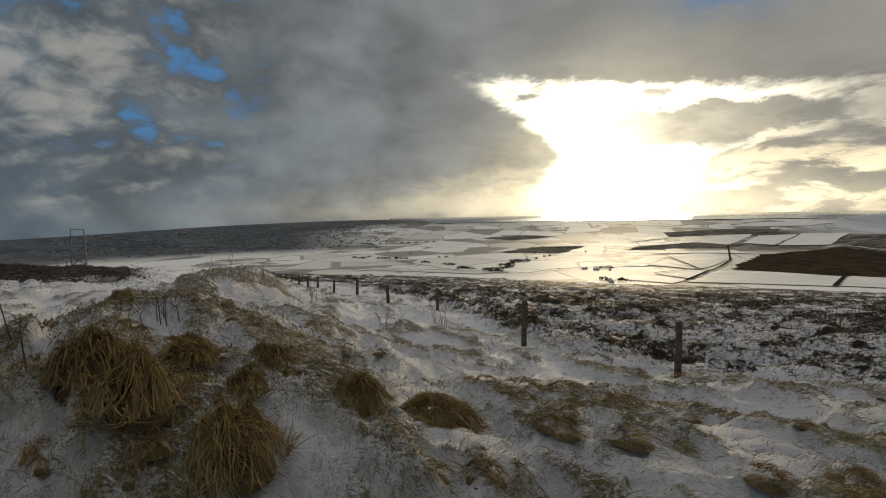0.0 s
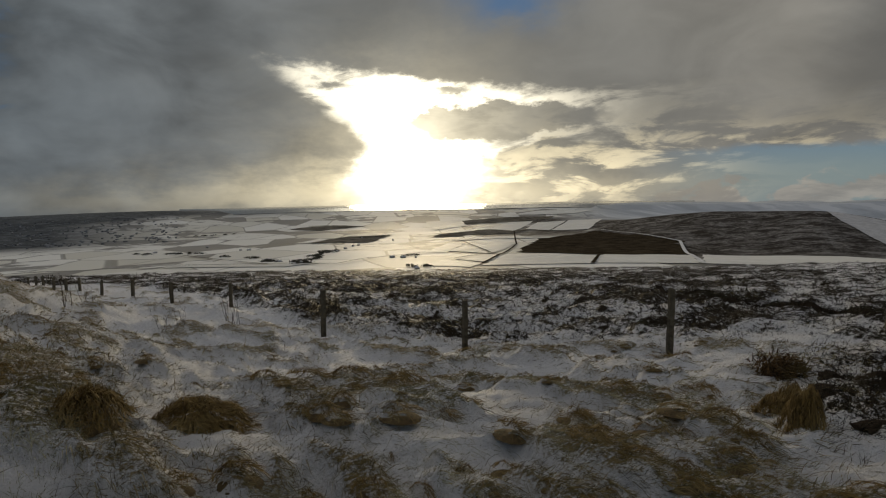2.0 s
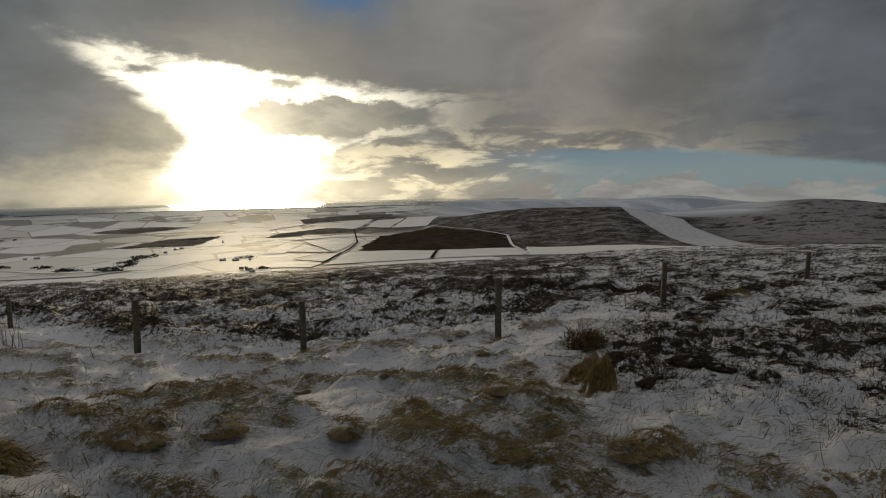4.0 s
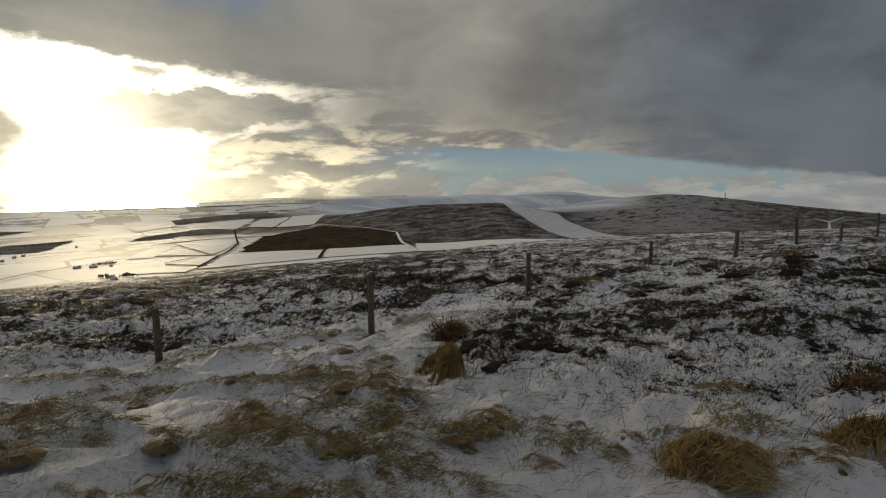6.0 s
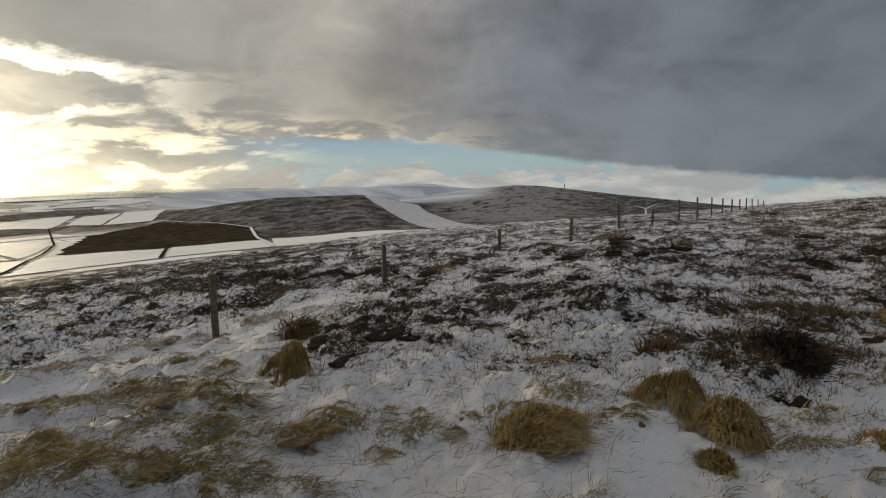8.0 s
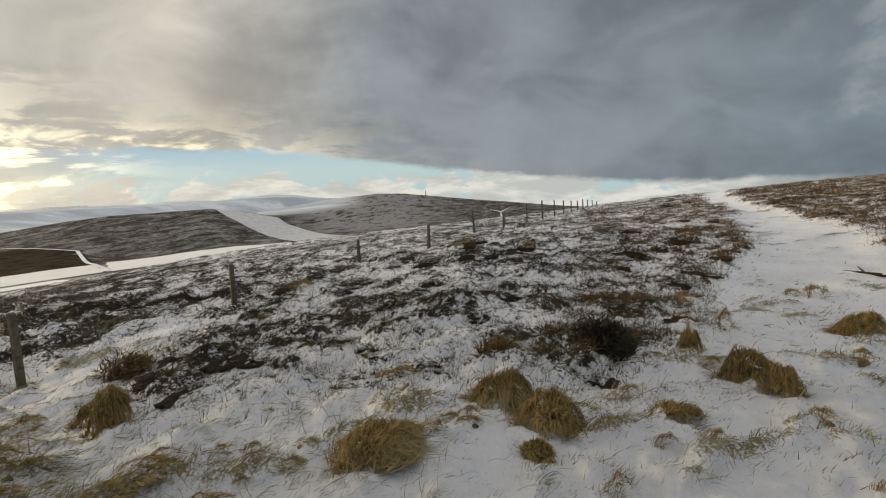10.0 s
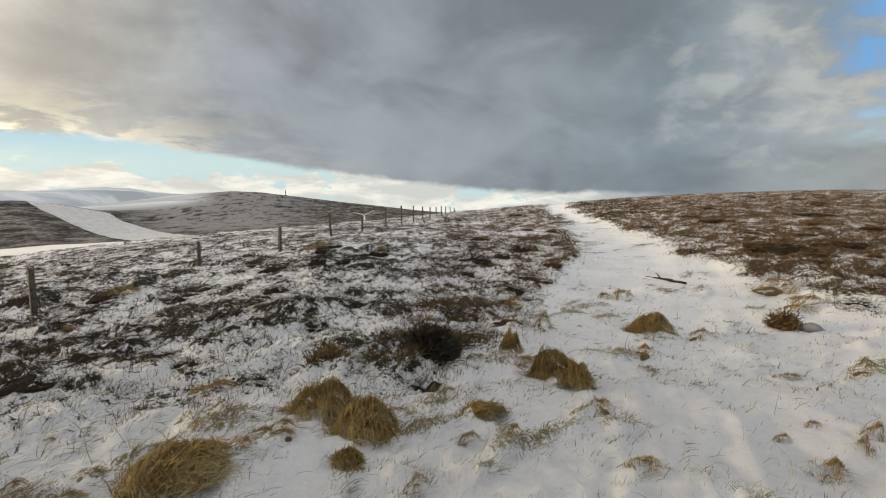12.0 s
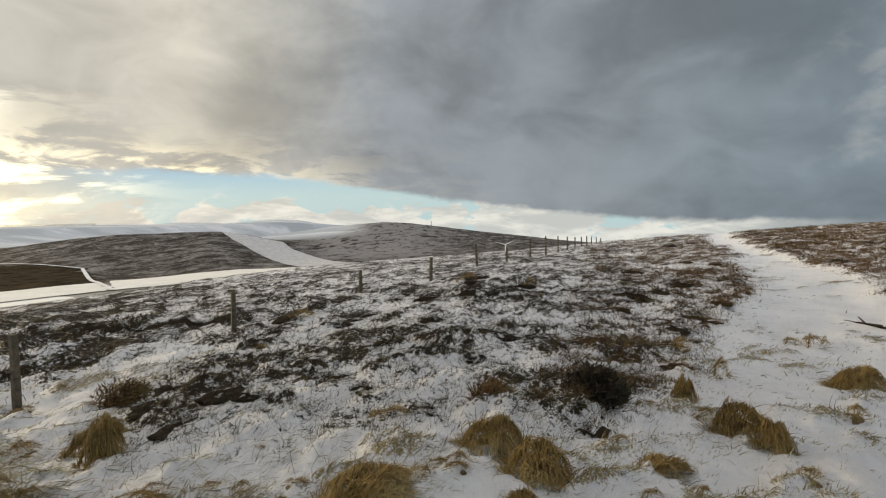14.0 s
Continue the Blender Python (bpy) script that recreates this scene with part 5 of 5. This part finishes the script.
def make_heather_cover(name, count, leaf, a_lo, a_hi, seed, words, thick_set):
    x, y, r, a, rnd = scatter(count, 4.0, 95, a_lo, a_hi, seed)
    keep = rnd.uniform(0, 1, len(x)) < heath_patch(x, y, r, a) * thick_set * (1 - 0.55 * smooth(r, 8, 22) * smooth(a, -50, -65) * smooth(a, -114, -104))
    x, y, r = x[keep], y[keep], r[keep]
    per = 6
    n = len(x) * per
    spread = np.repeat(np.clip(0.0048 * r, 0.025, 0.25), per)
    gx, gy = np.repeat(x, per) + rnd.normal(0, 1, n) * spread, np.repeat(y, per) + rnd.normal(0, 1, n) * spread
    roots = np.stack([gx, gy, ground_z(gx, gy) - 0.02], -1)
    ways = np.array([0, 0, 1.0]) + rnd.normal(0, 0.5, (n, 3)) + WIND * 0.15
    size = rnd.uniform(0.05, 0.16, n) * np.clip(0.75 + np.repeat(r, per) * 0.012, 0.8, 1.5)
    thick = np.clip(np.repeat(r, per) * 0.0011, 0.0055, 0.05) * rnd.uniform(0.6, 1.3, n)
    me = blades_mesh(name, roots, ways, size, thick, rnd.uniform(0, 0.6, n), 1, seed)
    me.materials.append(leaf)
    tagged(new(name, me), words, "heather", kind="stuff")


def make_bents():
    """Single long stems lying bent and tangled on the snow."""
    x, y, r, a, rnd = scatter(26000, 1.6, 13, -146, 48, 27)
    tangle = smooth(fbm(x * 1.1, y * 1.1, 4, 87, 0.6), 0.40, 0.62)
    keep = rnd.uniform(0, 1, len(x)) < (0.10 + 0.90 * tangle) * (0.10 + 0.90 * smooth(a, -105, -80))
    x, y, r = x[keep], y[keep], r[keep]
    n = len(x)
    roots = np.stack([x, y, ground_z(x, y) - 0.004], -1)
    ways = WIND * rnd.uniform(0.1, 1.2, (n, 1)) + np.array([0, 0, 0.55]) + rnd.normal(0, 0.6, (n, 3)) * np.array([1, 1, 0.4])
    ways[:, 2] = np.abs(ways[:, 2]) + 0.15
    me = blades_mesh("bent_stems", roots, ways, rnd.uniform(0.06, 0.26, n), np.clip(r * 0.0007, 0.0018, 0.006) * rnd.uniform(0.7, 1.3, n), rnd.uniform(0.8, 2.2, n), 4, 28)
    me.materials.append(BENT)
    tagged(new("bent_stems", me), "single brown grass stems bent over on the snow", "grass", kind="stuff")


make_grass_cover()
make_short_grass()
make_bents()
make_heather_cover("heather_cover", 135000, LING, -118, 50, 17, "low dark heather sprigs with snow between them", 0.8)
make_heather_cover("russet_cover", 66000, FOX, -148, -98, 19, "low russet heather covering the rising hillside", 1.0)


# ---- dead weed stalks ----
def make_stalks(seed, high, count):
    rnd = random.Random(seed)
    home = new("dead_weed")
    for _ in range(count):
        bm = bmesh.new()
        p = Vector((rnd.uniform(-0.12, 0.12), rnd.uniform(-0.12, 0.12), -0.05))
        d = Vector((rnd.uniform(-0.22, 0.22), rnd.uniform(-0.22, 0.22), 1))
        h = high * rnd.uniform(0.6, 1.0)
        for k in range(4):
            q = p + d.normalized() * h / 4
            tube(bm, p, q, 0.007 - 0.0013 * k, 0.0057 - 0.0013 * k, 5)
            if k > 1 and rnd.random() < 0.7:
                tube(bm, q, q + Vector((rnd.uniform(-0.12, 0.12), rnd.uniform(-0.12, 0.12), rnd.uniform(0.05, 0.16))), 0.003, 0.0015, 4)
            p, d = q, d + Vector((rnd.uniform(-0.12, 0.12), rnd.uniform(-0.12, 0.12), 0))
        part("stalk", bm, STALK, home)
    return home


weeds = [(-2.56, 3.02, 0.68, 2), (-2.61, 3.23, 0.56, 1), (-2.68, 4.71, 0.46, 3), (-2.65, 4.85, 0.37, 2), (-2.38, 5.47, 0.4, 1), (-4.97, 10.86, 0.33, 1), (-4.6, 11.14, 0.51, 3), (-1.54, 12.69, 0.51, 2), (-1.14, 12.98, 0.37, 2), (-0.21, 14.52, 0.82, 5), (0.86, 9.51, 0.33, 1), (-0.07, 12.92, 0.73, 4), (-3.52, 13.86, 0.8, 4), (-3.47, 15.01, 0.69, 4), (-2.38, 3.86, 0.2, 2), (-1.52, 12.71, 0.51, 2), (-1.22, 12.85, 0.44, 2), (-5.01, 13.09, 0.55, 2), (-4.9, 13.79, 0.57, 2), (1.03, 11.46, 0.46, 1)]
for k, (x, y, h, n) in enumerate(weeds):
    tagged(set_down(make_stalks(200 + k, h, n), x, y), "bare dark stalks of a dead weed standing in snow", "dead weed", "dead weeds")


# ---- stones and a branch ----
def make_stone(seed, size):
    bm = bmesh.new()
    bmesh.ops.create_icosphere(bm, subdivisions=3, radius=size)
    for v in bm.verts:
        v.co *= 1 + 0.35 * noise.noise(v.co / size * 0.9 + Vector((seed, 0, 0))) + 0.08 * noise.noise(v.co / size * 3)
        v.co.z *= 0.55
    for f in bm.faces:
        f.smooth = True
    me = bpy.data.meshes.new("stone")
    bm.to_mesh(me)
    bm.free()
    me.materials.append(ROCK)
    return new("stone", me)


x, y = (7.58, -7.57)
ob = make_stone(2, 0.19)
ob.matrix_world = pose(x, y, float(ground_z(x, y)) + 0.03, 0, 0, 40)
tagged(ob, "grey lichened stone half sunk in snow", "stone")
bm = bmesh.new()
p = Vector((0, 0, 0.02))
for k in range(7):
    q = p + Vector((0.16, 0.09 * math.sin(k * 2.1), 0.012 * math.cos(k * 1.7)))
    tube(bm, p, q, 0.030 - 0.0035 * k, 0.0265 - 0.0035 * k, 7)
    p = q
branch = new("dead_branch")
x, y = (11.85, -8.22)
branch.matrix_world = pose(x, y, float(ground_z(x, y)), 0, 0, 25)
part("limb", bm, PEAT, branch)
for k, (s, c) in enumerate([(0.35, 0.3), (0.7, -0.25)]):
    bm = bmesh.new()
    tube(bm, (s, 0, 0.05), (s + 0.3, c, 0.1), 0.022, 0.008)
    part("twig", bm, STALK, branch)
tagged(branch, "dark dead branch lying across the snowy path", "branch")


# ---- peat edges beyond the fence ----
def make_peat_bank(line, high, seed):
    """A ragged black edge where the turf has slipped, with a lip of heather over it."""
    rnd = np.random.RandomState(seed)
    home = new("peat_bank")
    pts = []
    for (x0, y0), (x1, y1) in zip(line, line[1:]):
        n = max(3, int(math.hypot(x1 - x0, y1 - y0) / 0.16))
        pts += [(x0 + (x1 - x0) * k / n, y0 + (y1 - y0) * k / n) for k in range(n)]
    verts, rows = [], 7
    for k, (x, y) in enumerate(pts):
        d = math.hypot(x, y)
        ux, uy = x / d, y / d
        h = high * (0.35 + 0.9 * max(0.0, noise.noise(Vector((k * 0.11, seed, 0))) + 0.35)) * min(1, k / 5, (len(pts) - 1 - k) / 5)
        wob = 0.5 * noise.noise(Vector((k * 0.09, seed, 5)))
        z = float(ground_z(x, y))
        for j in range(rows):
            f = j / (rows - 1)
            out = (f - 0.35) * 0.75 + wob + 0.05 * noise.noise(Vector((k * 0.5, j, seed)))
            up = h * math.sin(min(1.0, f * 2.2) * math.pi / 2) * (1 - 0.75 * max(0.0, f - 0.45) / 0.55) - 0.04
            verts.append((x + ux * out, y + uy * out, z + up))
    n = len(pts)
    faces = [(i * rows + j, i * rows + j + 1, (i + 1) * rows + j + 1, (i + 1) * rows + j) for i in range(n - 1) for j in range(rows - 1)]
    verts = np.array(verts)
    me = smooth_shade(mesh_from("peat_edge", verts, np.array(faces)))
    me.materials.append(PEAT)
    new("peat_edge", me).parent = home
    pick = rnd.randint(0, len(verts), 2600)
    roots = verts[pick] + rnd.normal(0, 0.06, (2600, 3)) * np.array([1, 1, 0.3])
    ways = np.array([0, 0, 0.8]) + rnd.normal(0, 0.45, (2600, 3)) + WIND * 0.2
    me = blades_mesh("foliage", roots, ways, rnd.uniform(0.05, 0.16, 2600), rnd.uniform(0.012, 0.026, 2600), rnd.uniform(0, 0.6, 2600), 1, seed)
    me.materials.append(LING)
    tagged(new("foliage", me), kind="stuff").parent = home
    return tagged(home, "ragged black peat edge under a lip of heather", "peat bank", "peat edges beyond the fence")


make_peat_bank([(15.0, 14.0), (13.9, 11.4), (13.7, 9.2), (13.6, 7.6), (13.0, 6.2)], 0.15, 3)
